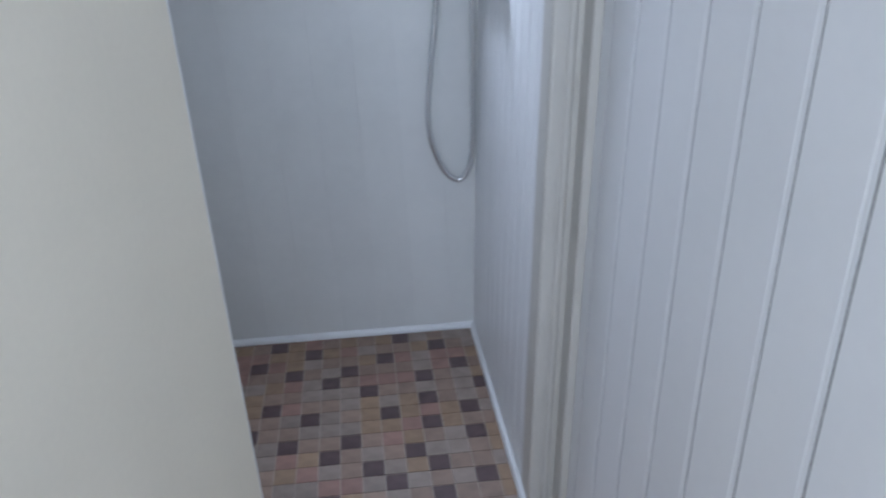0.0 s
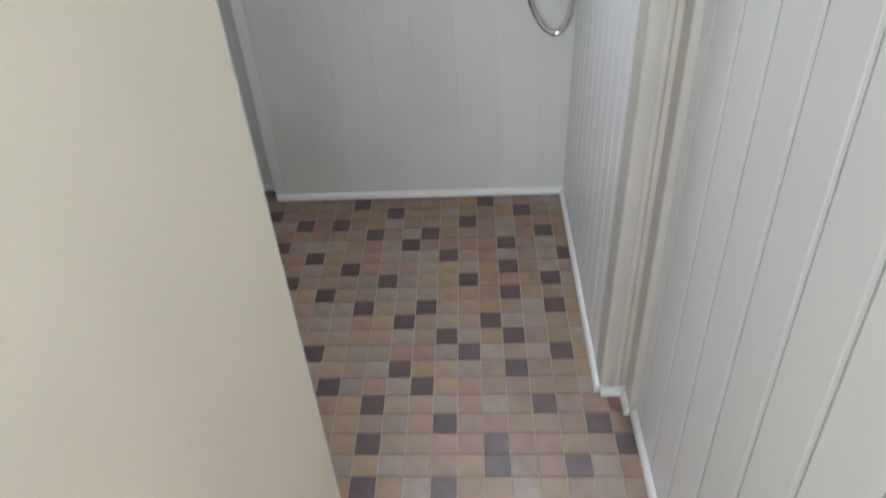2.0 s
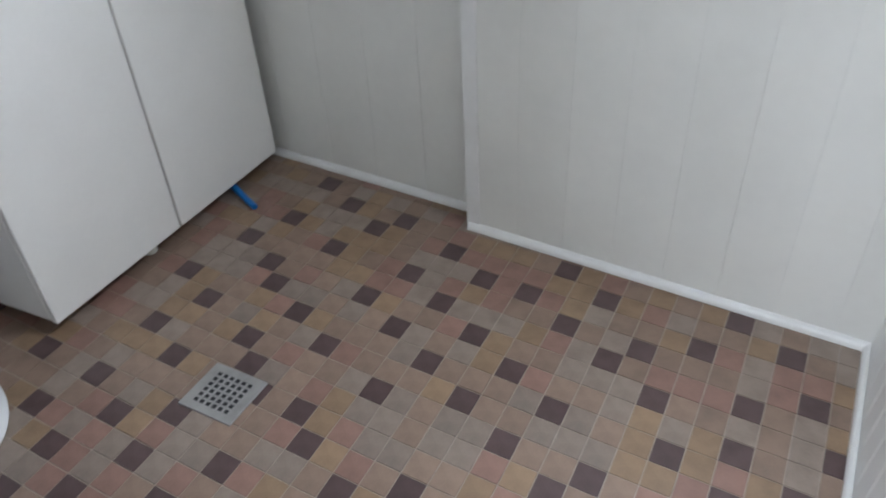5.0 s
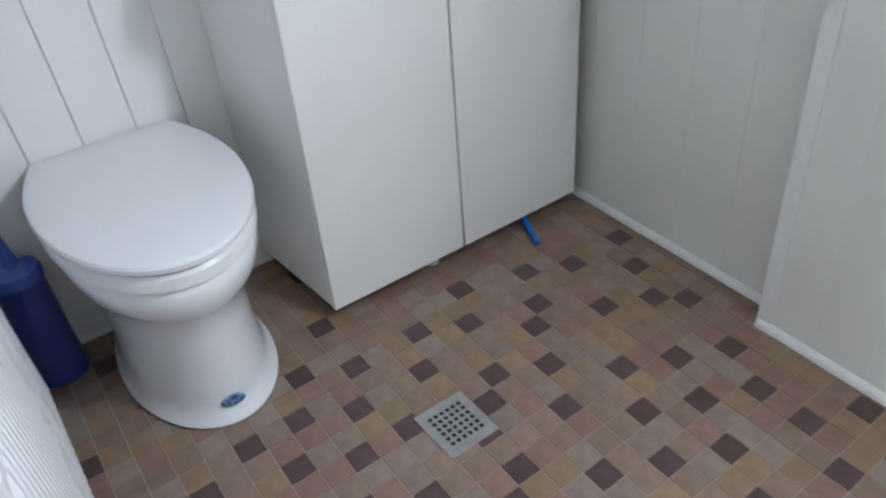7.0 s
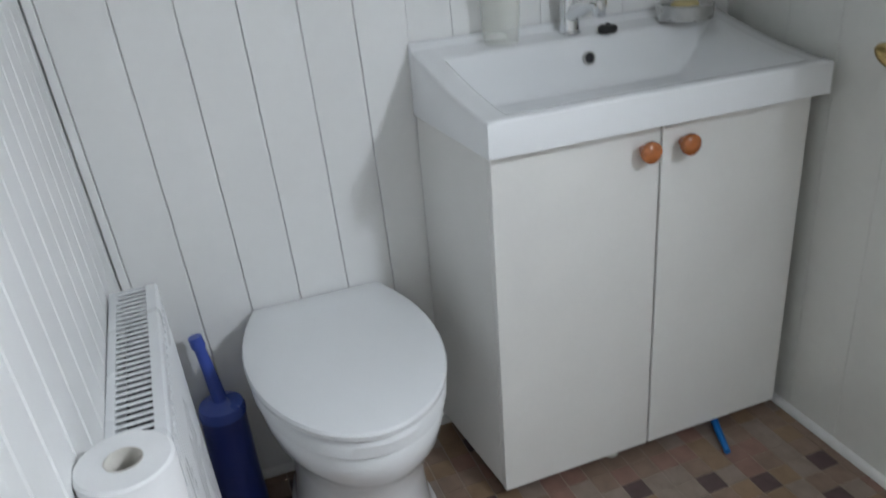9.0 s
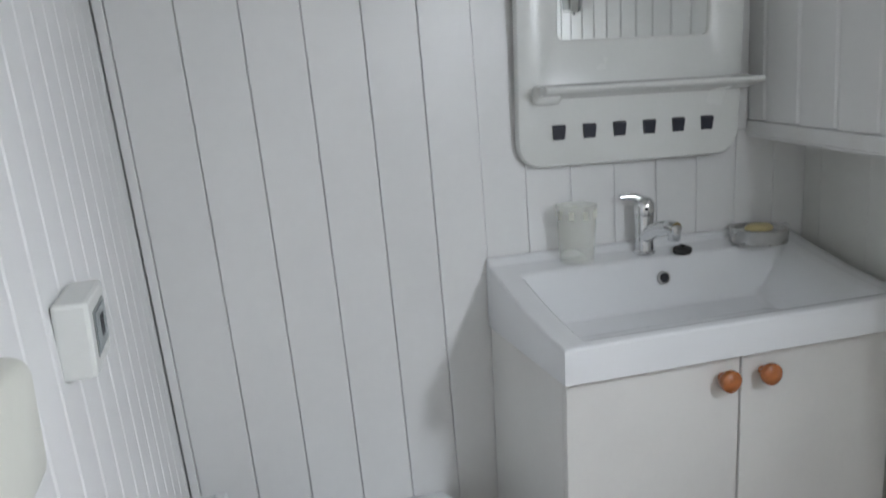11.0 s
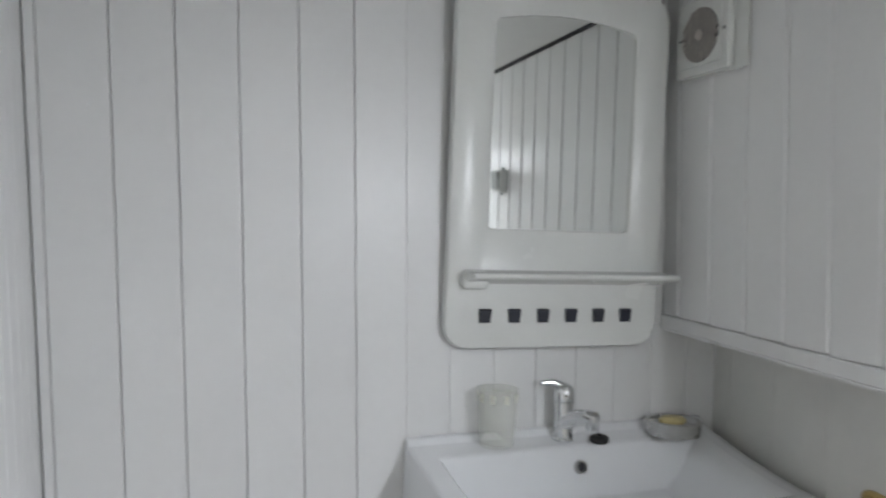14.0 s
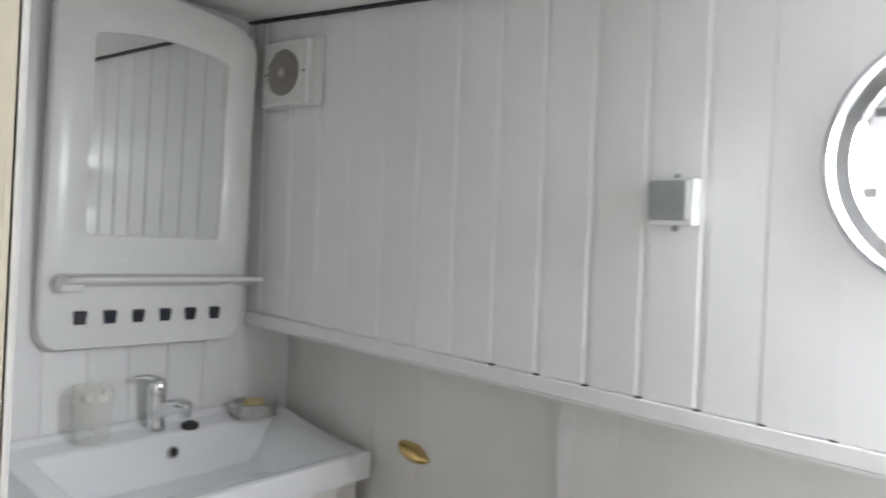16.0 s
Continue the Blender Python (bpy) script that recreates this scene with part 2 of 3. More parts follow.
# the wall with the doorway, its room face at y = YC
bm = loft([[(XA - 0.10, -0.019, z), (PART_END, -0.019, z), (PART_END, part_y(PART_END, z) - 0.011, z), (XA - 0.10, part_y(XA, z) - 0.011, z)] for z in (0, 2.3)])
wall_c = whole("wall_c", bm, BACKING, "white boarded partition with radiator and thermostat", "wall", "structure")
cover(wall_c, XA, PART_END, 0.0, 2.2, [XA + 0.045 + 0.088 * k for k in range(20)], 0.010, 0.003, PANEL, lambda s, d, z: (s, part_y(s, z) - 0.010 + d, z), chamfer=0.003)
wall_c_outer = whole("wall_c_corridor_face", box(-1.0, PART_END, -0.035, -0.0205, 0, 2.3, 0.001), CREAM, "plain cream painted partition beside the doorway", "wall", "structure")
jamb = base("door_frame", "white door frame on the partition end", "door frame", kind="structure")
part("jamb", box(PART_END + 0.0005, PART_END + 0.0145, -0.033, 0.104, 0, HEAD, 0.002), TRIM, jamb)
leaf = base("door_1", "plain cream painted door standing open into the corridor", "door", m=pose(0.133, 0.193, 0, 0, 0, -90 - 13), kind="structure")
part("leaf", box(0.0, 0.66, -0.036, 0.0, 0.008, 2.02, 0.003), CREAM, leaf)
part("edge_strip", box(-0.0035, -0.0005, -0.035, -0.001, 0.008, 2.02, 0.001), TRIM, leaf, "narrow white edge strip")

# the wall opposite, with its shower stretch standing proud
wall_d = whole("wall_d", flared(box(XD0 + 0.010, XD0 + 0.12, -1.70, YSTEP, 0, 2.3)), GROOVE_SHADE, "white grooved boarding beside the doorway", "wall", "structure")
GD = [0.578 - 0.1150 * k for k in range(19)]
for b, a in zip(GD, GD[1:]):
    # a narrow bead runs along one edge of each board
    prof = [(a + 0.0020, 0), (a + 0.0020, 0.010), (a + 0.0090, 0.010), (a + 0.0105, 0.0088), (a + 0.0120, 0.010), (b - 0.0020, 0.010), (b - 0.0020, 0)]
    part("board", loft([[(XD0 + 0.010 - d + FLARE * z, y, z) for y, d in prof] for z in (0.0, 2.2)]), PANEL, wall_d)
# nearly flush dark strips stand in for the shade inside the grooves
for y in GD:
    part("joint_strip", flared(box(XD0 + 0.0009, XD0 + 0.0098, y - 0.0019, y + 0.0019, 0.0, 2.2)), GROOVE_SHADE, wall_d)
part("board", flared(box(XD0, XD0 + 0.0098, GD[0] + 0.0022, YSTEP - 0.004, 0, 2.2)), PANEL, wall_d)
wall_shower = whole("wall_shower", flared(box(XD1 + 0.008, XD1 + 0.25, YSTEP + 0.004, 1.80, 0, 2.3)), BACKING, "white grooved shower wall panel", "wall", "structure")
cover(wall_shower, YSTEP + 0.06, 1.62, 0.0, 2.2, [YSTEP + 0.10 + 0.075 * k for k in range(13)], 0.008, 0.002, PANEL, lambda s, d, z: (XD1 + 0.008 - d + FLARE * z, s, z), chamfer=0.003)
post = base("corner_post", "off-white moulded corner post where the wall steps out", "trim", kind="structure")


def moulding(points):
    """An upright moulding of one section, leaning with the wall."""
    return flared(loft([[(x, y, z) for x, y in points] for z in (0.0, 2.2)]))


def arc(cx, cy, r, a0, a1, n=6):
    return [(cx + r * math.cos(radians(a0 + (a1 - a0) * k / n)), cy + r * math.sin(radians(a0 + (a1 - a0) * k / n))) for k in range(n + 1)]


part("post_edge", moulding([(XD1 + 0.0065, YSTEP + 0.058), (XD1 - 0.002, YSTEP + 0.058)] + arc(XD1 + 0.006, YSTEP - 0.002, 0.008, 180, 270) + [(XD1 + 0.0200, YSTEP - 0.010), (XD1 + 0.0200, YSTEP + 0.0035), (XD1 + 0.0065, YSTEP + 0.0035)]), CREAM_TRIM, post, smooth=40)
part("post_face", moulding([(XD1 + 0.0205, YSTEP + 0.0035), (XD1 + 0.0205, YSTEP - 0.004), (XD1 + 0.026, YSTEP - 0.005)] + arc(XD1 + 0.036, YSTEP - 0.002, 0.009, 200, 340, 8) + [(XD1 + 0.050, YSTEP - 0.005), (XD0 - 0.0005, YSTEP - 0.005), (XD0 - 0.0005, YSTEP + 0.0035)]), CREAM_TRIM, post, smooth=40)
part("architrave", moulding([(XD0 - 0.0005, YSTEP - 0.0055), (XD0 - 0.013, YSTEP - 0.0055)] + arc(XD0 - 0.007, YSTEP - 0.060, 0.008, 180, 250, 5) + [(XD0 - 0.0005, YSTEP - 0.074)]), CREAM_TRIM, post, smooth=40)

# hull side: a lower wall in two depths and an upper wall that stands out over it
wall_b = whole("wall_b", box(-0.10, 2.3, 0.042, 0.13, 0, 1.19), BACKING, "white panelled lower hull side wall", "wall", "structure", m=MB)


def loc_b(v0):
    return lambda s, d, z: (s, -(v0 + d), z)


cover(wall_b, 0.0, 1.01, 0.0, 1.30, [0.06 + 0.155 * k for k in range(8)], 0.012, 0.0006, PANEL_LOW, lambda s, d, z: (s, 0.042 - d, z), name="panel", chamfer=0.0006)
lower_proud = whole("wall_b_shower", box(1.008, 2.2, -0.030, 0.0415, 0, 1.30), BACKING, "white wipe-clean shower panel standing proud", "wall", "structure", m=MB)
cover(lower_proud, 1.0, 2.2, 0.0, 1.30, [1.13 + 0.12 * k for k in range(9)], 0.007, 0.0003, PANEL_LOW, lambda s, d, z: (s, -0.030 - d, z), name="panel", chamfer=0.0003)


whole("edge_strip", box(0.995, 1.030, -0.0405, -0.0373, 0, 1.19, 0.001), TRIM, "narrow white strip on the edge of the shower panel", "trim", "structure", m=MB)


def rail_z(u):
    return 1.250 - SHEER * u


def lean(z):
    return 0.146 + 0.026 * (z - 1.25) / 0.86


def pierced_upper():
    """The upper hull wall with its round porthole opening cut right through."""
    n = 48
    u0, u1, cu, cz, r = 0.0, 2.2, PORT_U, PORT_Z, PORT_R
    bm = bmesh.new()
    rect, circ = [], []
    for k in range(n):
        a = 2 * math.pi * k / n
        c, s = math.cos(a), math.sin(a)
        t = min((u1 - cu) / c if c > 1e-9 else 9e9, (u0 - cu) / c if c < -1e-9 else 9e9, (2.3 - cz) / s if s > 1e-9 else 9e9, (1.19 - cz) / s if s < -1e-9 else 9e9)
        rect.append((cu + t * c, cz + t * s))
        circ.append((cu + r * c, cz + r * s))
    # exact corners, taken by the nearest ray
    for cu_, cz_ in ((u0, 1.19), (u0, 2.3), (u1, 1.19), (u1, 2.3)):
        i = min(range(n), key=lambda k: (rect[k][0] - cu_) ** 2 + (rect[k][1] - cz_) ** 2)
        rect[i] = (cu_, cz_)
    rows = []
    for ring, depth in ((rect, 0.008), (circ, 0.008), (circ, 0.30), (rect, 0.30)):
        rows.append([bm.verts.new((u, -lean(z) + depth, z)) for u, z in ring])
    for a, b in ((0, 1), (1, 2), (2, 3), (3, 0)):
        for k in range(n):
            j = (k + 1) % n
            bm.faces.new((rows[a][k], rows[a][j], rows[b][j], rows[b][k]))
    for v in bm.verts:
        if v.co.z < 1.2:
            v.co.z = rail_z(v.co.x) + 0.002
    return bm


upper = whole("wall_b_upper", pierced_upper(), BACKING, "white boarded upper hull wall with round porthole", "wall", "structure", m=MB)
GU = [0.0015] + [0.0745 + 0.1145 * k for k in range(19)]
for a, b in zip(GU, GU[1:]):
    # each board has a hollow along its joint; those at the porthole are scribed round it
    low = rail_z((a + b) / 2) + 0.0365
    prof = [(a + 0.0003, 0), (a + 0.0003, 0.0012), (a + 0.006, 0.0012), (a + 0.009, 0.0052), (b - 0.009, 0.0052), (b - 0.004, 0.0016), (b - 0.0003, 0.0012), (b - 0.0003, 0)]
    if b < PORT_U - 0.198 or a > PORT_U + 0.198:
        part("board", loft([[(s, -lean(z) + 0.008 - d, z) for s, d in prof] for z in (low, 2.2)]), PANEL, upper)
        continue
    cut = bmesh.new()
    for k in range(8):
        s0, s1 = a + (b - a) * k / 8, a + (b - a) * (k + 1) / 8
        m_ = 0.0 if s0 <= PORT_U <= s1 else min(abs(s0 - PORT_U), abs(s1 - PORT_U))
        h = math.sqrt(max(0.0, 0.198 ** 2 - m_ ** 2))
        for z0, z1 in ((low, PORT_Z - h), (PORT_Z + h, 2.2)) if h else ((low, 2.2),):
            vs = [cut.verts.new((s_, -lean(z_) + 0.0008, z_)) for s_, z_ in ((s0, z0), (s1, z0), (s1, z1), (s0, z1))]
            cut.faces.new(vs)
    bmesh.ops.remove_doubles(cut, verts=cut.verts, dist=0.0001)
    ext = bmesh.ops.extrude_face_region(cut, geom=cut.faces[:])
    for v in ext["geom"]:
        if isinstance(v, bmesh.types.BMVert):
            v.co.y += 0.007
    part("board", cut, PANEL, upper)
bm = loft([[(u, -0.136, rail_z(u)), (u, -0.1465, rail_z(u)), (u, -0.149, rail_z(u) + 0.003), (u, -0.1495, rail_z(u) + 0.032), (u, -0.1465, rail_z(u) + 0.0345), (u, -0.136, rail_z(u) + 0.0345)] for u in (0.0, 2.2)])
rail = whole("ledge_trim", bm, TRIM, "white rail along the foot of the upper hull wall", "trim", "structure", m=MB)
# small black boxes drawn as the shade at the groove ends
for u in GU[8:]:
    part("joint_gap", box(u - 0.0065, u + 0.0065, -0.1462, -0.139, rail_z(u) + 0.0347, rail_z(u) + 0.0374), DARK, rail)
bm = loft([[(u, 0.03, rail_z(u) - 0.006), (u, -0.145, rail_z(u) - 0.006), (u, -0.145, rail_z(u) - 0.0005), (u, 0.03, rail_z(u) - 0.0005)] for u in (0.0, 2.2)])
whole("ledge_underside", bm, TRIM, "white underside of the ledge", "trim", "structure", m=MB)
whole("corner_strip", box(0.001, 0.014, -0.178, -0.150, 1.26, 2.09, 0.003), TRIM, "narrow white corner strip", "trim", "structure", m=MB)

# porthole
port = base("window_1", "round porthole with polished white metal rim", "window", m=MB, kind="structure")


def facing_b(bm):
    return turned(bm, Matrix.Translation((PORT_U, -lean(PORT_Z), PORT_Z)) @ pose(0, 0, 0, 90, 0, 0))


part("rim", facing_b(loft([[(r * math.cos(2 * math.pi * i / 48), r * math.sin(2 * math.pi * i / 48), z) for i in range(48)] for r, z in ((0.166, -0.10), (0.166, 0.004), (0.172, 0.010), (0.196, 0.010), (0.200, 0.020), (0.206, 0.024), (0.213, 0.020), (0.216, 0.010), (0.216, -0.004), (0.1715, -0.004), (0.1715, -0.10), (0.166, -0.10))], cap=False)), CHROME, port, "polished metal rim", 40)
part("inner_ring", facing_b(loft([[(r * math.cos(2 * math.pi * i / 48), r * math.sin(2 * math.pi * i / 48), z) for i in range(48)] for r, z in ((0.132, -0.06), (0.132, -0.02), (0.140, -0.012), (0.165, -0.012), (0.165, -0.06), (0.132, -0.06))], cap=False)), TRIM, port, smooth=40)
pane = part("pane", facing_b(lathe([(0.1315, -0.045), (0.1315, -0.040)], n=48)), GLASS, port)
pane.visible_shadow = False
for a in (150, 200, 330, 20):
    x, z = 0.152 * math.cos(radians(a)), 0.152 * math.sin(radians(a))
    part("clip", turned(box(-0.012, 0.012, -0.008, 0.008, 0, 0.012, 0.002), Matrix.Translation((PORT_U + x, -lean(PORT_Z) + 0.012, PORT_Z + z)) @ pose(0, 0, 0, 90, 0, 0)), CHROME, port)

# ceiling: falls with the hull
bm = loft([[(x, y, 2.108 - SHEER * (x - XA)) for x, y in ((-1.42, -1.75), (1.1, -1.75), (1.1, 1.9), (-1.42, 1.9))], [(x, y, 2.20 - SHEER * (x - XA)) for x, y in ((-1.42, -1.75), (1.1, -1.75), (1.1, 1.9), (-1.42, 1.9))]])
ceiling = whole("ceiling", bm, CEIL, "plain white ceiling", "ceiling", "structure")
# a black strip is laid in as the shadow line under the ceiling
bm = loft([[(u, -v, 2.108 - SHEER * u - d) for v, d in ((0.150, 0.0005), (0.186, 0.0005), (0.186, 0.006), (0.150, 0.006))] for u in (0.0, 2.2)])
whole("ceiling_gap", bm, DARK, "black strip drawn as the shadow line between wall and ceiling", "trim", "structure", m=MB)

# unseen corridor walls and window, added to close the place behind the doorway
whole("wall_corridor_side", box(-1.02, -0.92, -1.70, -0.022, 0, 2.3), CREAM, "unseen plain cream wall added to close the corridor", "wall", "structure")
cw = bmesh.new()
for b in ((-0.92, -0.40, 0, 2.3), (0.60, 0.80, 0, 2.3), (-0.40, 0.60, 0, 1.0), (-0.40, 0.60, 1.9, 2.3)):
    box(b[0], b[1], -1.70, -1.55, b[2], b[3], bm=cw)
whole("wall_corridor_end", cw, CREAM, "unseen cream corridor end wall added with a window opening", "wall", "structure")
added_win = base("added_window", "unseen white window frame added around the corridor fill light", "window", kind="structure")
for b in ((-0.40, -0.36, 1.0, 1.9), (0.56, 0.60, 1.0, 1.9), (-0.36, 0.56, 1.0, 1.04), (-0.36, 0.56, 1.86, 1.9)):
    part("window_frame", box(b[0], b[1], -1.66, -1.60, b[2], b[3], 0.003), TRIM, added_win)
whole("ground", box(-400, 400, -400, 400, -0.5, -0.4), GROUND, "grassy ground outside", "ground", "structure")


# ---- skirting ----
def quarter(points, name="baseboard", parent_m=None):
    """A small quadrant strip along the foot of a wall, on its left side as one goes."""
    for (x0, y0), (x1, y1) in zip(points, points[1:]):
        d = Vector((x1 - x0, y1 - y0, 0)).normalized()
        n = Vector((-d.y, d.x, 0))
        prof = [(0.0005, 0.0), (0.013, 0.0), (0.013, 0.006), (0.010, 0.014), (0.004, 0.019), (0.0005, 0.020)]
        ring = [[Vector((x, y, 0)) + n * a + Vector((0, 0, b)) for a, b in prof] for x, y in ((x0, y0), (x1, y1))]
        whole(name, loft(ring), TRIM, "thin white quadrant strip at the wall foot", "baseboard", "structure", 50)


B0, B1, B2, B3 = on_b(0, -0.030, 0), on_b(1.0, -0.030, 0), on_b(1.0, 0.037, 0), on_b(1.917, 0.037, 0)
quarter([(B1.x, B1.y), (B0.x, B0.y)])
quarter([(B3.x, B3.y), (B2.x, B2.y)])
quarter([(XD1, YSTEP - 0.010), (XD1, B3.y)])
quarter([(XD0, YSTEP - 0.0105), (XD1, YSTEP - 0.0105)])
quarter([(XD0, -1.5), (XD0, YSTEP - 0.078)])
quarter([(XD0 - 0.014, YSTEP - 0.078), (XD0 - 0.014, YSTEP - 0.0115)])
quarter([(XA, 1.66), (XA, 0.13)])
quarter([(XA, part_y(XA, 0)), (PART_END, part_y(PART_END, 0))])


# ---- toilet ----
def d_ring(xb, xf, half, back, y, z, n=40):
    """A toilet outline: a straight back, sides that swell, a round front."""
    pts = []
    xm = xb + 0.42 * (xf - xb)
    for k in range(n):
        a = -math.pi / 2 + math.pi * k / (n - 1)
        pts.append((xm + (xf - xm) * math.cos(a), y + half * math.sin(a), z))
    for k in range(1, 8):
        t = k / 8
        w = half + (back - half) * t * t
        pts.append((xm + (xb - xm) * t, y + w, z))
    for k in range(0, 9):
        pts.append((xb, y + back - 2 * back * k / 8, z))
    for k in range(7, 0, -1):
        t = k / 8
        w = half + (back - half) * t * t
        pts.append((xm + (xb - xm) * t, y - w, z))
    return pts


TY = 0.553


def sloped(bm):
    """The rim, seat and lid fall slightly towards the front."""
    for v in bm.verts:
        v.co.z -= 0.011 * (v.co.x + 1.30) / 0.54 * max(0.0, min(1.0, (v.co.z - 0.30) / 0.1))
    return bm



toilet = base("toilet", "white ceramic toilet with closed lid standing against boarded wall", "toilet", m=pose(0, 0, 0))
rows = [(-1.27, -0.815, 0.164, 0.13, 0.0015), (-1.27, -0.812, 0.166, 0.13, 0.008), (-1.27, -0.817, 0.162, 0.13, 0.016), (-1.27, -0.827, 0.153, 0.125, 0.026),
        (-1.27, -0.833, 0.147, 0.115, 0.06), (-1.27, -0.836, 0.139, 0.11, 0.14), (-1.27, -0.834, 0.138, 0.11, 0.22), (-1.27, -0.824, 0.145, 0.115, 0.27),
        (-1.28, -0.800, 0.165, 0.125, 0.305), (-1.28, -0.780, 0.182, 0.135, 0.335), (-1.285, -0.772, 0.189, 0.14, 0.370), (-1.285, -0.772, 0.190, 0.14, 0.398), (-1.28, -0.778, 0.185, 0.135, 0.405)]
part("bowl", sloped(loft([d_ring(a, b, c, d, TY, z) for a, b, c, d, z in rows])), CERAMIC, toilet, "white glazed pedestal bowl", 45)
part("seat", sloped(loft([d_ring(a, b, c, d, TY, z) for a, b, c, d, z in ((-1.285, -0.772, 0.191, 0.14, 0.4055), (-1.287, -0.765, 0.198, 0.145, 0.412), (-1.287, -0.765, 0.198, 0.145, 0.436), (-1.285, -0.771, 0.194, 0.142, 0.444))])), SEAT, toilet, smooth=35)
part("lid", sloped(loft([d_ring(a, b, c, d, TY, z + 0.006) for a, b, c, d, z in ((-1.303, -0.770, 0.196, 0.147, 0.4415), (-1.304, -0.761, 0.203, 0.150, 0.447), (-1.304, -0.760, 0.204, 0.150, 0.457), (-1.304, -0.764, 0.201, 0.148, 0.463), (-1.290, -0.775, 0.192, 0.142, 0.466), (-1.25, -0.85, 0.13, 0.11, 0.468))])), SEAT, toilet, "closed white lid", 35)
for dy in (-0.075, 0.075):
    part("hinge", box(-1.302, -1.282, TY + dy - 0.016, TY + dy + 0.016, 0.4062, 0.446, 0.003), SEAT, toilet)
bm = turned(lathe([(0.019, 0), (0.019, 0.002), (0.016, 0.0035)], n=28), Matrix.Translation((-0.829, 0.548, 0.055)) @ pose(0, 0, 0, 0, 82, -6) @ Matrix.Diagonal((0.72, 1.35, 1, 1)))
part("badge", bm, BADGE, toilet, "oval blue and silver maker's badge")
for dx, dy in ((-1.06, -0.150), (-1.06, 0.150)):
    part("floor_bolt", lathe([(0.006, 0.015), (0.006, 0.020), (0.003, 0.023)], (dx, TY + dy, 0.0)), DARK, toilet)

# ---- vanity ----
CY0, CY1, CXF = 0.861, 1.640, -0.952
vanity = base("vanity_cabinet", "white two-door basin cabinet with orange wooden knobs", "cabinet")
bm = box(XA + 0.004, CXF - 0.019, CY0, CY1, 0.040, 0.852, 0.002)
for v in bm.verts:
    if v.co.x < -1.2 and v.co.y < 1.0:
        v.co.y -= 0.020
part("body", bm, CABINET, vanity)
for y0, y1, ky in ((CY0, 1.246, 1.204), (1.251, CY1, 1.300)):
    door = part("door", box(CXF - 0.018, CXF, y0, y1, 0.037, 0.846, 0.0025), CABINET, vanity)
    prof = [(0.010, 0.0), (0.010, 0.006), (0.013, 0.011), (0.020, 0.018), (0.0235, 0.026), (0.0225, 0.034), (0.016, 0.040), (0.006, 0.0425)]
    part("knob", turned(lathe(prof, n=28), Matrix.Translation((CXF, ky, 0.803)) @ pose(0, 0, 0, 0, 90, 0)), WOODKNOB, door, "round varnished orange wood knob", 40)
for x, y in ((-1.12, 0.93), (-0.995, 1.17), (-1.12, 1.57)):
    part("foot", lathe([(0.018, 0.002), (0.018, 0.030), (0.014, 0.040)], (x, y, 0), 16), PLASTIC_OLD, vanity, smooth=40)


def basin_mesh():
    x0, x1, y0, y1 = XA + 0.003, -0.914, 0.846, 1.650
    bx0, bx1, by0, by1 = -1.236, -0.942, 0.895, 1.602

    def rim(x):
        s = max(0.0, (x1 - x) / (x1 - x0))
        return 0.928 + 0.080 * s ** 1.5

    def step(t):
        t = max(0.0, min(1.0, t))
        return t * t * (3 - 2 * t)

    def top(x, y):
        w = min(step((x - bx0) / 0.030), step((bx1 - x) / 0.040), step((y - by0) / 0.045), step((by1 - y) / 0.13))
        lip = 0.010 * step((x0 + 0.022 - x) / 0.014)
        return rim(x) + lip - w * (0.105 + 0.02 * step((x - bx0) / 0.2) - 0.02 * step((x - bx0) / 0.3))

    bm = bmesh.new()

    def spaced(a, b, n, marks):
        vals = {a, b}
        for k in range(n + 1):
            vals.add(a + (b - a) * k / n)
        for m0, m1 in marks:
            for k in range(9):
                vals.add(m0 + (m1 - m0) * k / 8)
        return sorted(vals)

    xs = spaced(x0, x1 - 0.006, 26, ((bx0, bx0 + 0.03), (bx1 - 0.04, bx1), (x0 + 0.006, x0 + 0.024)))
    ys = spaced(y0 + 0.006, y1 - 0.006, 40, ((by0, by0 + 0.045), (by1 - 0.13, by1)))
    grid = [[bm.verts.new((x, y, top(x, y))) for y in ys] for x in xs]
    for a, b in zip(grid, grid[1:]):
        for i in range(len(ys) - 1):
            bm.faces.new((a[i], a[i + 1], b[i + 1], b[i]))
    edge = [g[0] for g in grid] + grid[-1][1:] + [g[-1] for g in grid[::-1]][1:] + grid[0][::-1][1:-1]
    prev = edge
    for drop, out in ((0.002, 0.004), (0.007, 0.006), (None, 0.006)):
        ring = []
        for v in edge:
            x, y, z = v.co
            ox = x + out * (x > x1 - 0.0061)
            oy = y - out * (y < y0 + 0.0061) + out * (y > y1 - 0.0061)
            ring.append(bm.verts.new((ox, oy, z - drop if drop else 0.857)))
        for k in range(len(edge)):
            j = (k + 1) % len(edge)
            bm.faces.new((prev[k], prev[j], ring[j], ring[k]))
        prev = ring
    bm.faces.new(prev)
    for v in bm.verts:
        v.co.y -= 0.010 * (0.4 + 0.6 * (x1 - v.co.x) / (x1 - x0)) * (1 - step((v.co.y - 0.85) / 0.15))
    return bm


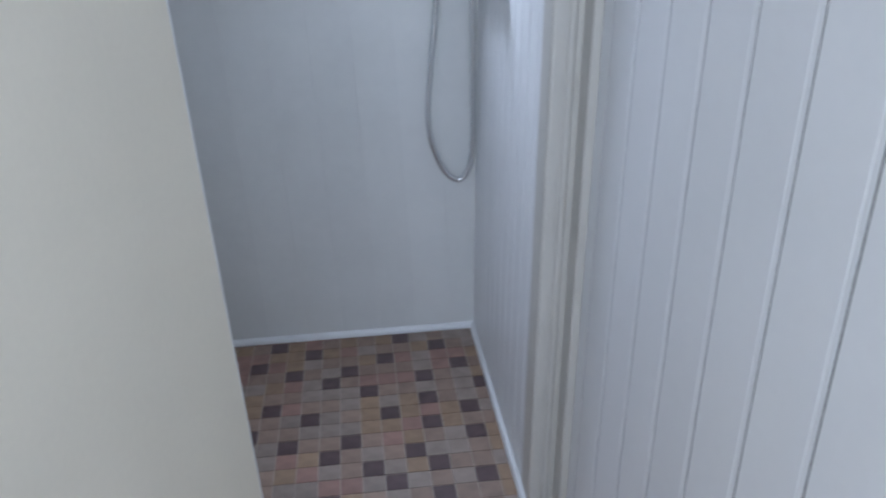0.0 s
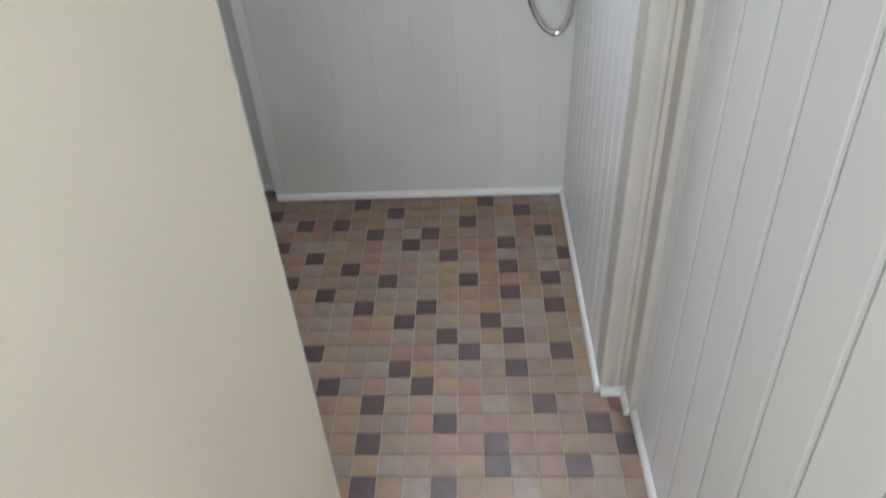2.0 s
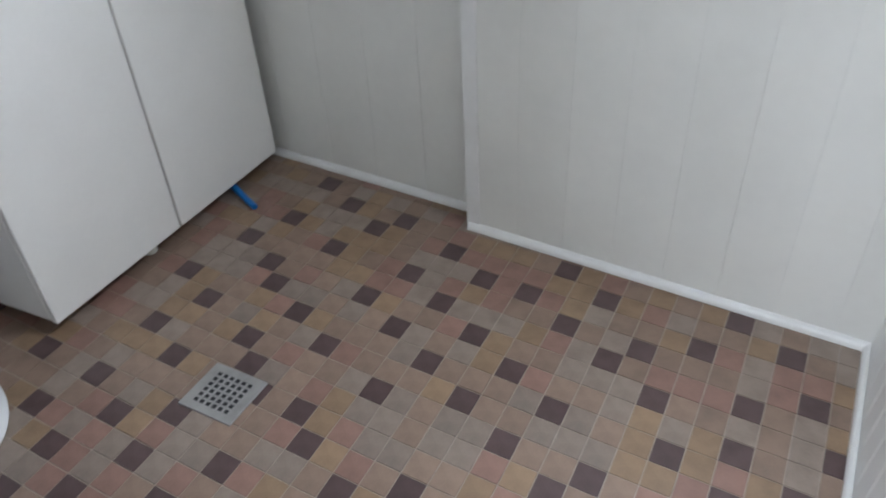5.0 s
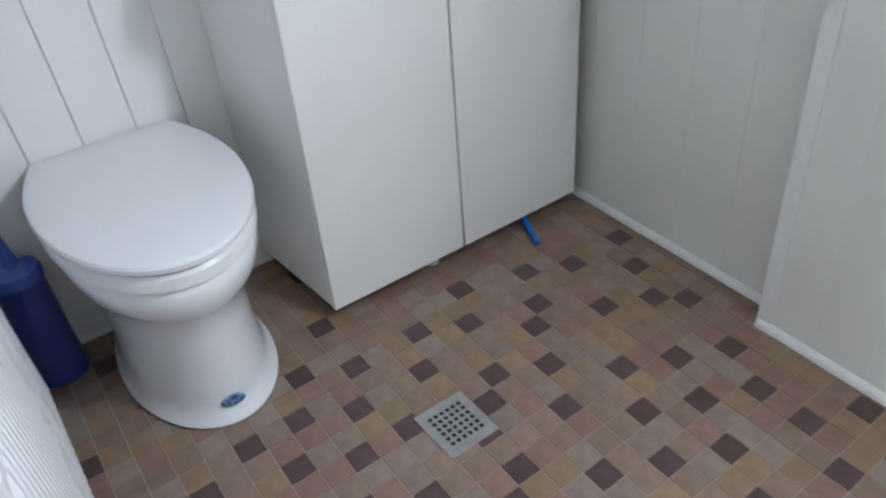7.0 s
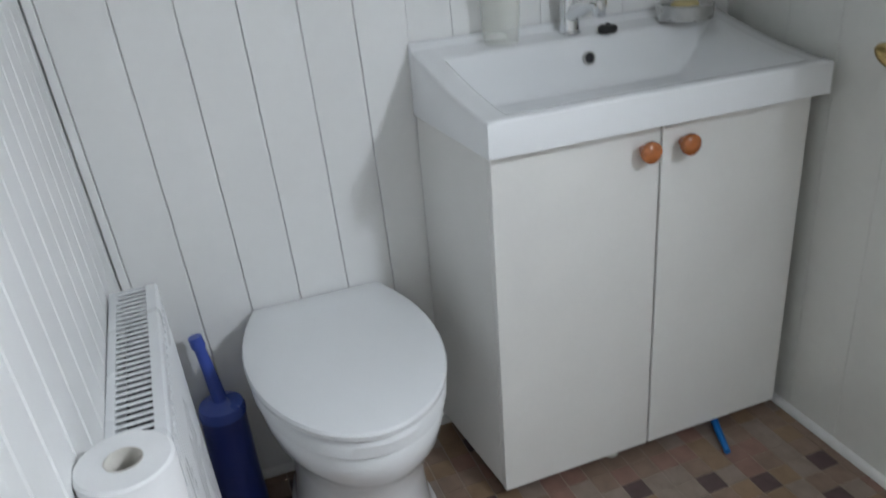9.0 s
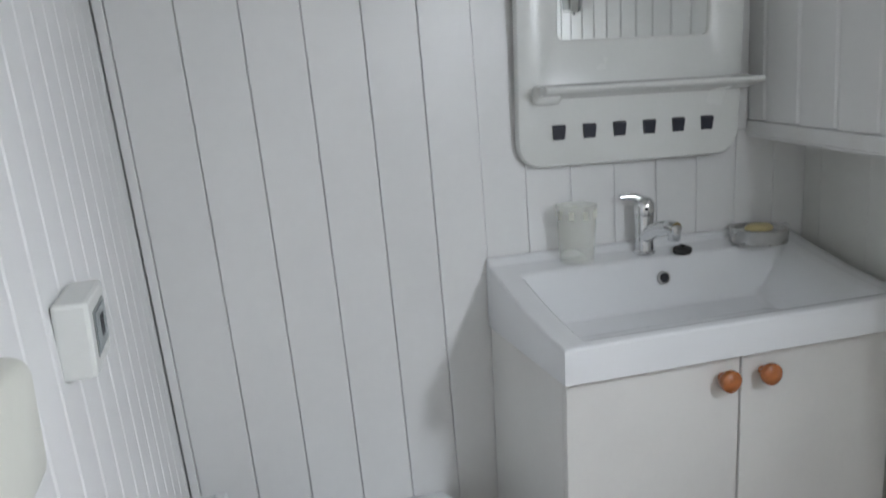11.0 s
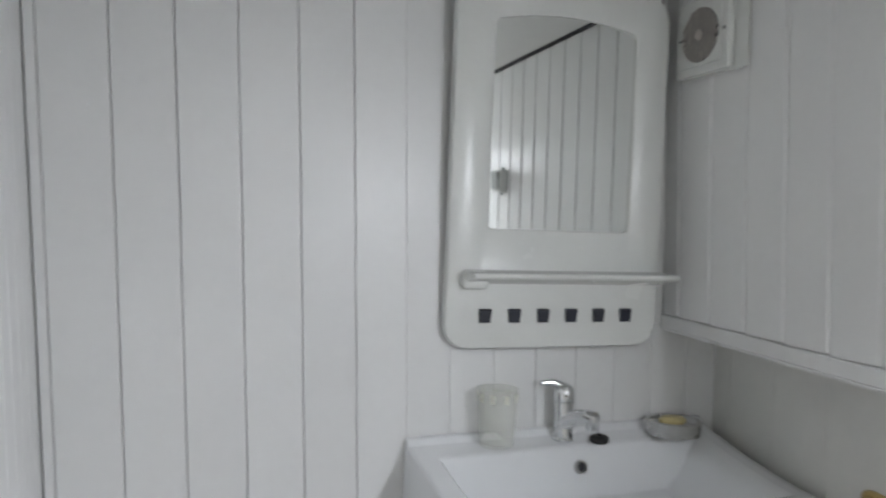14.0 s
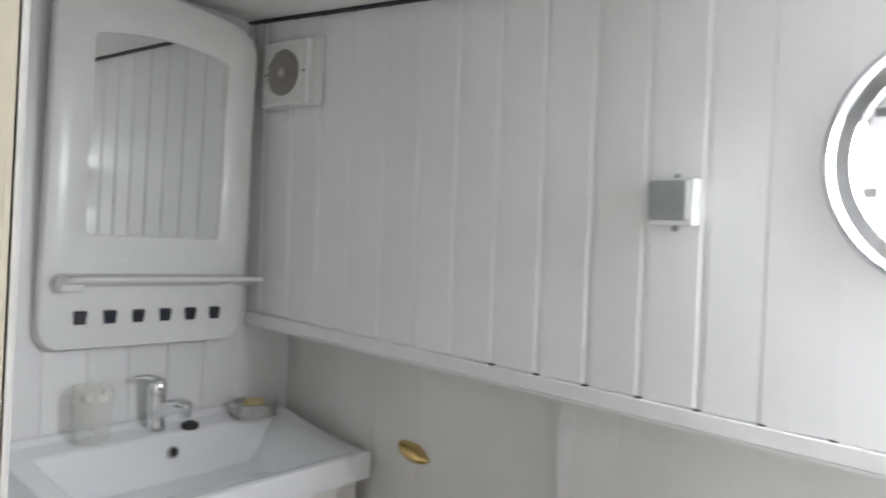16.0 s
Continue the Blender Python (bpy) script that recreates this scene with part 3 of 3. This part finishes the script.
basin = base("washbasin", "white ceramic washbasin set on the cabinet", "basin")
part("bowl", basin_mesh(), CERAMIC, basin, smooth=50)
part("overflow", turned(lathe([(0.0125, -0.004), (0.0125, 0.003), (0.0095, 0.003), (0.0090, -0.003)], n=24), Matrix.Translation((-1.2175, 1.238, 0.943)) @ pose(0, 0, 0, 0, 78, 0) @ Matrix.Diagonal((1.25, 1.25, 1, 1))), STEEL, basin, "chrome ringed overflow hole")
part("overflow_hole", turned(lathe([(0.0088, -0.003), (0.0088, 0.0015)], n=20), Matrix.Translation((-1.2175, 1.238, 0.943)) @ pose(0, 0, 0, 0, 78, 0) @ Matrix.Diagonal((1.25, 1.25, 1, 1))), DARK, basin)
part("waste", lathe([(0.030, 0.0), (0.030, 0.004), (0.022, 0.006)], (-1.09, 1.25, 0.832), 28), CHROME, basin)

# tap
TX, TYY, TZ = -1.268, 1.216, 0.996
tap = base("mixer_tap", "chrome single-lever mixer tap on the basin ledge", "tap", m=pose(TX, TYY, TZ) @ Matrix.Diagonal((1, 0.95, 0.92, 1)))
part("body", lathe([(0.027, 0.0), (0.027, 0.004), (0.0235, 0.008), (0.0225, 0.045), (0.0235, 0.080), (0.024, 0.098)]), CHROME, tap, smooth=35)
part("spout", tube([(0.008, 0, 0.044), (0.040, 0.006, 0.064), (0.080, 0.012, 0.078), (0.108, 0.016, 0.078)], lambda t: 0.0200 - 0.003 * t, 16), CHROME, tap, smooth=45)
part("nozzle", lathe([(0.012, 0.040), (0.0145, 0.044), (0.0145, 0.078)], (0.102, 0.015, 0.008), 20), CHROME, tap, smooth=40)
part("lever_cap", lathe([(0.024, 0.099), (0.0255, 0.108), (0.0245, 0.128), (0.018, 0.140), (0.006, 0.145)]), CHROME, tap, smooth=45)
part("lever", tube([(0.0, 0.0, 0.134), (-0.005, -0.030, 0.146), (-0.008, -0.062, 0.146)], lambda t: 0.012 - 0.006 * t, 12), CHROME, tap, smooth=45)
part("temperature_dot", turned(lathe([(0.004, 0), (0.004, 0.001)], n=14), Matrix.Translation((0.0235, -0.008, 0.116)) @ pose(0, 0, 0, 0, 90, -20)), DARK, tap)

# things on the basin ledge
cup = base("tumbler", "frosted pale green plastic tumbler", "cup", m=pose(-1.262, 1.040, 0.9955))
part("cup", lathe([(0.036, 0.0), (0.039, 0.004), (0.046, 0.132), (0.044, 0.132), (0.037, 0.007), (0.0, 0.006)], cap=False), FROST, cup, smooth=40)
for a in range(0, 360, 40):
    part("band_mark", turned(box(-0.006, 0.006, -0.0006, 0.0006, -0.009, 0.009), Matrix.Translation((0.0456 * math.cos(radians(a)), 0.0456 * math.sin(radians(a)), 0.112)) @ pose(0, 0, 0, 0, 0, a + 90)), PLASTIC_OLD, cup)
dish = base("soap_dish", "round steel soap dish holding a bar of soap", "soap dish", m=pose(-1.238, 1.510, 0.995))
part("bowl", lathe([(0.058, 0.0), (0.066, 0.002), (0.068, 0.034), (0.066, 0.036), (0.056, 0.036), (0.050, 0.026), (0.0, 0.024)], cap=False, n=40), STEEL, dish, smooth=40)
whole("soap", turned(lathe([(0.0, 0), (0.8, 0.0), (1.0, 0.35), (1.0, 0.65), (0.8, 1.0), (0.0, 1.02)], cap=False), Matrix.Translation((-1.238, 1.510, 1.0195)) @ Matrix.Diagonal((0.026, 0.036, 0.018, 1))), SOAP, "small pale yellow bar of soap in the dish", "soap", smooth=50)
plug = base("basin_plug", "black rubber basin plug lying on the ledge", "plug", m=pose(-1.236, 1.298, 0.990))
part("body", lathe([(0.018, 0.0), (0.022, 0.004), (0.022, 0.013), (0.017, 0.017)]), BLACK, plug, smooth=40)
part("tab", box(-0.006, 0.006, -0.003, 0.003, 0.0165, 0.022, 0.001), BLACK, plug)

# ---- bathroom mirror ----
MX = XA + 0.034
mir = base("mirror_shelf", "white moulded bathroom mirror with shelf and toothbrush holes", "mirror", m=Matrix.Translation((XA + 0.018, 0.914, 1.65)) @ pose(0, 0, 0, 0, 1.8, -4.0) @ Matrix.Diagonal((1, 0.955, 1, 1)) @ Matrix.Translation((-XA - 0.01, -0.914, -1.65)))
outer = rounded(0.914, 1.478, 1.214, 2.040, 0.055, 0.042)
inner = rounded(1.012, 1.388, 1.486, 1.952, 0.014, 0.022)


def shrink(ring, d):
    cy = (min(p[0] for p in ring) + max(p[0] for p in ring)) / 2
    cz = (min(p[1] for p in ring) + max(p[1] for p in ring)) / 2
    hy = max(p[0] for p in ring) - cy
    hz = max(p[1] for p in ring) - cz
    return [(cy + (y - cy) * (1 - d / hy), cz + (z - cz) * (1 - d / hz)) for y, z in ring]


def at_x(ring, x):
    return [(x, y, z) for y, z in ring]


rings = [at_x(shrink(outer, 0.004), XA + 0.008), at_x(outer, XA + 0.012), at_x(outer, MX - 0.008), at_x(shrink(outer, 0.003), MX - 0.002), at_x(shrink(outer, 0.008), MX), at_x(shrink(inner, -0.006), MX), at_x(inner, MX - 0.004), at_x(inner, MX - 0.012)]
part("frame", loft(rings, cap=False), PLASTIC, mir, "glossy white moulded frame", 35)
# black plate added as the shadow between frame and wall
part("back_plate", loft([at_x(shrink(outer, 0.02), XA + 0.001), at_x(shrink(outer, 0.02), XA + 0.010)]), DARK, mir)
part("glass", loft([at_x(shrink(inner, -0.003), MX - 0.014), at_x(shrink(inner, -0.003), MX - 0.010)]), MIRROR, mir, "silvered mirror glass")
part("shelf", loft([[(MX - 0.001 + x, y, 1.384 + z) for x, z in ((0, -0.022), (0.050, -0.008), (0.072, -0.004), (0.076, 0.000), (0.076, 0.006), (0.072, 0.008), (0.066, 0.004), (0.0, 0.010))] for y in (0.955, 1.488)]), PLASTIC, mir, "shallow glossy white shelf", 40)
part("shelf_end", box(MX - 0.001, MX + 0.030, 0.944, 1.010, 1.352, 1.394, 0.013, seg=4), PLASTIC, mir, "rounded end block of the shelf", 50)
# raised navy blocks stand in for the dark recesses of the toothbrush holes
for k in range(6):
    y = 1.011 + 0.0752 * k
    bm = loft([[(MX + 0.0005, y + s * w, 1.290 + z) for s, z in ((-1, -0.016), (1, -0.016), (1.25, 0.016), (-1.25, 0.016))] for w in (0.0125,)] + [[(MX + 0.0075, y + s * 0.0125, 1.290 + z) for s, z in ((-1, -0.015), (1, -0.015), (1.25, 0.012), (-1.25, 0.012))]])
    part("hook", bm, NAVY, mir, "small navy block standing in for a dark toothbrush hole")

# ---- extractor fan ----
fan = base("extractor_fan", "square white extractor fan with a slatted round grille", "fan", m=MB @ Matrix.Translation((0.180, -lean(1.945) - 0.004, 1.945)) @ Matrix.Diagonal((1, 0.6, 1, 1)))
part("housing", box(-0.092, 0.092, -0.030, 0.0, -0.088, 0.088, 0.006), PLASTIC, fan)
part("mounting_plate", box(-0.088, 0.135, 0.0005, 0.004, -0.092, 0.092, 0.001), PLASTIC, fan)
part("cover", box(-0.070, 0.070, -0.036, -0.0302, -0.070, 0.070, 0.004), PLASTIC, fan)
part("grille_back", turned(lathe([(0.062, 0.0), (0.062, 0.002)], n=40), Matrix.Translation((0, -0.0362, 0)) @ pose(0, 0, 0, 90, 0, 0)), DARK, fan, "dusty dark fan opening")
for k in range(-5, 6):
    d = 0.0112 * k
    h = math.sqrt(max(0.0, 0.062 ** 2 - d * d))
    part("slat", turned(box(-h, h, -0.003, 0.003, -0.0017, 0.0017), Matrix.Translation((0, -0.0412, 0)) @ pose(0, 0, 0, 0, -48, 0) @ Matrix.Translation((0, 0, d))), GRILLE, fan)
part("hub", turned(lathe([(0.013, 0), (0.013, 0.002), (0.009, 0.004)], n=24), Matrix.Translation((0, -0.0442, 0)) @ pose(0, 0, 0, 90, 0, 0)), GRILLE, fan)
for x in (-0.077, 0.077):
    part("screw", turned(lathe([(0.004, 0), (0.003, 0.002)], n=12), Matrix.Translation((x, -0.0302, 0)) @ pose(0, 0, 0, 90, 0, 0)), DARK, fan)

# ---- light switch ----
sw = base("light_switch", "grey rocker switch in a white box on the hull wall", "switch", m=MB @ Matrix.Translation((1.281, -lean(1.605) - 0.001, 1.606)))
part("box", box(-0.044, 0.044, -0.032, 0.0, -0.043, 0.043, 0.004), PLASTIC, sw)
part("rocker", turned(box(-0.036, 0.036, -0.010, 0.0, -0.036, 0.036, 0.003), Matrix.Translation((-0.004, -0.030, 0.002)) @ pose(0, 0, 0, 4, 0, 0)), SHADOWGREY, sw, "grey rocker")
for z in (-0.048, 0.048):
    part("lug", turned(lathe([(0.006, 0), (0.006, 0.004), (0.004, 0.006)], n=14), Matrix.Translation((0.0, -0.001, z)) @ pose(0, 0, 0, 90, 0, 0)), SHADOWGREY, sw)

# ---- brass shell hook ----
bm = bmesh.new()
bmesh.ops.create_uvsphere(bm, u_segments=28, v_segments=16, radius=1)
for v in list(bm.verts):
    if v.co.y > 0.02:
        v.co.y = 0.02
    ridge = 1 + 0.05 * math.cos(9 * math.atan2(v.co.z + 1.0, v.co.x + 0.001))
    v.co = Vector((v.co.x * 0.052 * ridge, v.co.y * 0.034, v.co.z * 0.024 * ridge - 0.012 * v.co.x))
shell = whole("brass_cup_handle", bm, BRASS, "polished brass shell-shaped cup handle on the wall", "handle", smooth=60, m=MB @ Matrix.Translation((0.5255, 0.0292, 0.948)))

# ---- radiator ----
RX0, RX1, RY0, RY1, RZ0, RZ1 = -1.095, -0.22, 0.143, 0.226, 0.10, 0.683
rad = base("radiator", "white panel radiator with slotted top on the partition wall", "radiator", m=Matrix.Translation((-1.095, 0.19, 0.683)) @ pose(0, 0, 0, 2.2, 0, -0.6) @ Matrix.Translation((1.095, -0.19, -0.683)))
prof, n = [], 29
pitch = (RX1 - RX0 - 0.05) / n
line = [(RX0 + 0.004, RY1 - 0.002)]
for k in range(n):
    x = RX0 + 0.025 + pitch * k
    line += [(x, RY1 - 0.002), (x + pitch * 0.18, RY1 + 0.004), (x + pitch * 0.55, RY1 + 0.004), (x + pitch * 0.75, RY1 - 0.002)]
line += [(RX1 - 0.004, RY1 - 0.002), (RX1 - 0.004, RY1 - 0.014), (RX0 + 0.004, RY1 - 0.014)]
part("front_panel", loft([[(x, y, z) for x, y in line] for z in (RZ0, RZ1 - 0.030)]), RADPAINT, rad, "finely ribbed front panel")
part("back_panel", box(RX0 + 0.004, RX1 - 0.004, RY0, RY0 + 0.012, RZ0, RZ1 - 0.030, 0.003), RADPAINT, rad)
for x in (RX0, RX1 - 0.003):
    part("end_cover", box(x, x + 0.003, RY0, RY1, RZ0 + 0.02, RZ1 - 0.001, 0.001), RADPAINT, rad)
# block for the fins, coloured near black so the slots look unlit
part("convector_core", box(RX0 + 0.02, RX1 - 0.02, RY0 + 0.014, RY1 - 0.016, RZ0 + 0.02, RZ1 - 0.060), DARK, rad)
part("front_rail", loft([[(x, RY1 - 0.018, RZ1), (x, RY1 - 0.002, RZ1), (x, RY1 + 0.002, RZ1 - 0.005), (x, RY1 + 0.002, RZ1 - 0.029), (x, RY1 - 0.018, RZ1 - 0.029)] for x in (RX0 + 0.0032, RX1 - 0.0032)]), RADPAINT, rad)
part("back_rail", box(RX0 + 0.0032, RX1 - 0.0032, RY0, RY0 + 0.014, RZ1 - 0.029, RZ1, 0.002), RADPAINT, rad)
k, x = 0, RX0 + 0.012
while x < RX1 - 0.012:
    part("grille_bar", box(x, x + 0.0070, RY0 + 0.0142, RY1 - 0.0182, RZ1 - 0.0025, RZ1 - 0.001), RADPAINT, rad)
    x += 0.0165
for x in (RX0 + 0.12, RX1 - 0.12):
    part("bracket", box(x - 0.015, x + 0.015, YC + 0.0145, RY0 - 0.0005, 0.2, 0.6, 0.002), RADPAINT, rad)
    part("pipe", lathe([(0.008, 0.002), (0.008, RZ0)], (x, 0.165, 0), 14), TRIM, rad, smooth=40)

roll = base("toilet_roll", "white toilet roll standing on the radiator", "toilet roll", m=pose(-0.430, 0.184, RZ1 + 0.0012, 0, 0, -2))
part("paper", lathe([(0.021, 0.001), (0.050, 0.001), (0.053, 0.004), (0.053, 0.095), (0.050, 0.098), (0.021, 0.098), (0.021, 0.001)], n=44, cap=False), PAPER, roll, smooth=40)
bm = loft([[(x, 0.040, -0.0008), (x, 0.043, 0.0006), (x, -0.040, 0.0006), (x, -0.040, -0.0008)] for x in (-0.012, 0.105)])
part("loose_sheet", bm, PAPER, roll, "loose end of paper over the radiator top")
part("core", lathe([(0.0208, 0.001), (0.0208, 0.0985), (0.0195, 0.0985), (0.0195, 0.001)], n=32, cap=False), CARD, roll, "grey cardboard core", 40)

# ---- toilet brush ----
brush = base("toilet_brush", "blue plastic toilet brush in its holder", "toilet brush", m=pose(-1.232, 0.290, 0.0))
part("holder", lathe([(0.056, 0.001), (0.060, 0.006), (0.054, 0.10), (0.050, 0.265), (0.051, 0.270)], n=36), BLUE, brush, "navy blue holder", 40)
part("lid", lathe([(0.0525, 0.2705), (0.053, 0.285), (0.049, 0.296), (0.030, 0.302), (0.020, 0.308)], n=36), BLUE_LID, brush, smooth=40)
part("handle", tube([(0, 0, 0.306), (-0.004, -0.006, 0.36), (-0.010, -0.014, 0.42), (-0.016, -0.022, 0.47)], lambda t: 0.017 - 0.006 * t + 0.004 * (t > 0.8), 16), BLUE_LID, brush, smooth=45)
part("hanging_hole", turned(lathe([(0.006, 0), (0.006, 0.002)], n=14), Matrix.Translation((-0.003, -0.017, 0.455)) @ pose(0, 0, 0, 0, 90, 15)), BLACK, brush)

# ---- thermostat and dispenser on the partition ----
th = base("thermostat", "white wall thermostat with a grey display", "thermostat", m=pose(-0.535, part_y(-0.535, 1.184) - 0.001, 1.184))
part("case", box(-0.066, 0.040, 0.0, 0.034, -0.039, 0.039, 0.004), PLASTIC, th)
part("bezel", box(-0.050, 0.020, 0.0342, 0.0352, -0.024, 0.024, 0.0003), SHADOWGREY, th)
part("display", box(-0.047, 0.017, 0.0354, 0.0360, -0.021, 0.021), SCREEN, th, "grey liquid crystal display")
part("digit", box(-0.028, -0.022, 0.0362, 0.0365, -0.010, 0.012), DARK, th)
part("digit", box(-0.018, -0.010, 0.0362, 0.0365, -0.010, 0.012), DARK, th)
disp = base("wall_box", "cream rounded plastic box fixed to the partition", "wall box", m=pose(-0.150, part_y(-0.150, 1.225) - 0.001, 1.225))
part("case", box(-0.065, 0.065, 0.0, 0.050, -0.042, 0.042, 0.014, seg=4), PLASTIC_OLD, disp, smooth=50)
part("slot", box(-0.050, 0.050, 0.008, 0.014, 0.0422, 0.0445, 0.001), DARK, disp)

# ---- shower ----
hose = base("shower_hose", "looped chrome shower hose hanging by the shower wall", "shower hose")
pts = [on_b(u + 0.009, v, z) for u, v, z in ((1.942, 0.085, 1.125), (1.940, 0.082, 0.98), (1.934, 0.080, 0.80), (1.929, 0.078, 0.66), (1.917, 0.078, 0.575), (1.885, 0.078, 0.530), (1.840, 0.078, 0.562), (1.808, 0.078, 0.650), (1.802, 0.076, 0.74), (1.818, 0.074, 0.87), (1.838, 0.070, 1.00), (1.850, 0.070, 1.14))]
part("hose", tube(pts, lambda t: 0.0085, 12, 10), CHROME, hose, smooth=50)
for k in (0, -1):
    part("collar", lathe([(0.011, -0.02), (0.0125, -0.015), (0.0125, 0.015), (0.010, 0.02)], pts[k], 16), CHROME, hose, smooth=40)
mixer = base("shower_mixer", "chrome bar shower mixer on the grooved shower wall", "shower mixer")
part("bar", turned(lathe([(0.020, -0.13), (0.023, -0.12), (0.023, 0.12), (0.020, 0.13)], n=24), Matrix.Translation((XD1 + FLARE * 1.165 - 0.048, 1.32, 1.165)) @ pose(0, 0, 0, 90, 0, 0)), CHROME, mixer, smooth=40)
for y in (1.17, 1.47):
    part("dial", turned(lathe([(0.026, -0.022), (0.028, -0.018), (0.028, 0.018), (0.024, 0.022)], n=24), Matrix.Translation((XD1 + FLARE * 1.165 - 0.048, y, 1.165)) @ pose(0, 0, 0, 90, 0, 0)), CHROME, mixer, smooth=40)
for y in (1.25, 1.39):
    part("inlet", turned(lathe([(0.026, 0.0), (0.026, 0.006), (0.013, 0.010), (0.013, 0.046)], n=20), Matrix.Translation((XD1 + FLARE * 1.165 - 0.0005, y, 1.165)) @ pose(0, 0, 0, 0, -90, 0)), CHROME, mixer, smooth=40)
hand = base("shower_holder", "chrome shower hose wall bracket", "shower bracket", m=MB @ Matrix.Translation((1.838, -0.046, 1.15)))
part("bracket", box(-0.018, 0.018, 0.002, 0.008, -0.02, 0.05, 0.003), CHROME, hand)

# ---- floor drain and bits on the floor ----
dr = base("floor_drain", "square grey floor drain with punched holes", "drain", m=pose(-0.520, 0.886, 0.0, 0, 0, 0))
part("plate", box(-0.066, 0.066, -0.060, 0.060, -0.001, 0.0035, 0.0012), DRAIN, dr)
for i in range(6):
    for j in range(6):
        x, y = (i - 2.5) * 0.0155, (j - 2.5) * 0.0145
        part("hole", box(x - 0.0045, x + 0.0045, y - 0.0045, y + 0.0045, 0.0036, 0.0040), DARK, dr)
stick = base("blue_stick", "bright blue plastic handle poking out under the cabinet", "handle")
part("handle", tube([(-1.03, 1.492, 0.024), (-0.95, 1.457, 0.018), (-0.862, 1.420, 0.011)], lambda t: 0.011 - 0.003 * t, 12), SKYBLUE, stick, smooth=45)

# ---- floor squares ----
# the printed grid: its origin and the two steps from square to square
GRID_O, GRID_E, GRID_N = Vector((-0.0125, -0.0021, 0)), Vector((0.05555, -0.00169, 0)), Vector((-0.00057, 0.05670, 0))
PATTERN = """....#.........................
......#..#.......#......#.....
........#...#......#......#...
....#.........#.#......#......
.......#...#......#..#.....#..
...#.........#......#....#....
.....#....#....#......#.....#.
......#.....#....#.......#....
..#.....#.....#....#...#...#..
....#.....#.....#........#....
.......#.....#....#..#.....#..
...#....#...........#...#.....
.....#...#.#..........#..#....
............#...#......#...#..
#..#...#......#.....#....#....
.....#....#......#...#........
..#....#.....#.....#......#...
....#....#...???......#.....#.
......#..????????..#....#....#
....#...???????????.....#..#..
??.?????????????...#..#.......
??...#???????????????????????.""".split()
I0, J1 = -17, 28
rng = random.Random(7)
kinds = {}
JOINT = 0.968


def square(z_low=-0.002):
    return [GRID_E * (hx * q) + GRID_N * (hy * q) + Vector((0, 0, z)) for z, q in ((z_low, JOINT / 2), (0.0, JOINT * 0.985 / 2)) for hx, hy in ((-1, -1), (1, -1), (1, 1), (-1, 1))]


for ch, mat in TILES.items():
    me = bpy.data.meshes.new("floor_square")
    me.from_pydata(square(), [], [(4, 5, 6, 7), (0, 1, 5, 4), (1, 2, 6, 5), (2, 3, 7, 6), (3, 0, 4, 7)])
    me.materials.append(mat)
    kinds[ch] = me
rest = {ch: ([], []) for ch in TILES}
count = 0
cells = []
for j in range(-30, 31):
    for i in range(-26, 18):
        r, c = J1 - j, i - I0
        mark = PATTERN[r][c] if 0 <= r < len(PATTERN) and 0 <= c < len(PATTERN[0]) else "?"
        if mark == "#":
            ch = "#"
        elif mark == "?" and (i * 7 + j * 5 + (i * j) % 3) % 9 == 0:
            ch = "#"
        else:
            ch = rng.choice("rrttttgggyy")
        x, y, _ = GRID_O + i * GRID_E + j * GRID_N
        if x < XA + 0.01 or x > XD0 + 0.03 or y < -1.5 or y > 1.73:
            continue
        if y > 1.698 - 0.0437 * (x - XA) + 0.02 or (x > XD1 + 0.03 and y > YSTEP):
            continue
        cells.append((i, j, x, y, ch))
near = {(i, j) for i, j, x, y, ch in cells if -0.75 < x < 0.35 and 0.45 < y < 1.36}
for i, j, x, y, ch in cells:
    if (i, j) in near and count < 300:
        ob = new("floor_square", kinds[ch])
        ob.matrix_world = pose(x, y, 0)
        ob.parent = floor
        count += 1
        continue
    verts, faces = rest[ch]
    k = len(verts)
    verts += [(x + p.x, y + p.y, p.z) for p in square()]
    faces += [tuple(k + a for a in f) for f in ((4, 5, 6, 7), (0, 1, 5, 4), (1, 2, 6, 5), (2, 3, 7, 6), (3, 0, 4, 7))]
for ch, (verts, faces) in rest.items():
    me = bpy.data.meshes.new("floor_squares")
    me.from_pydata(verts, [], faces)
    me.materials.append(TILES[ch])
    ob = new("floor_squares", me)
    ob.parent = floor
    tagged(ob, kind="stuff")
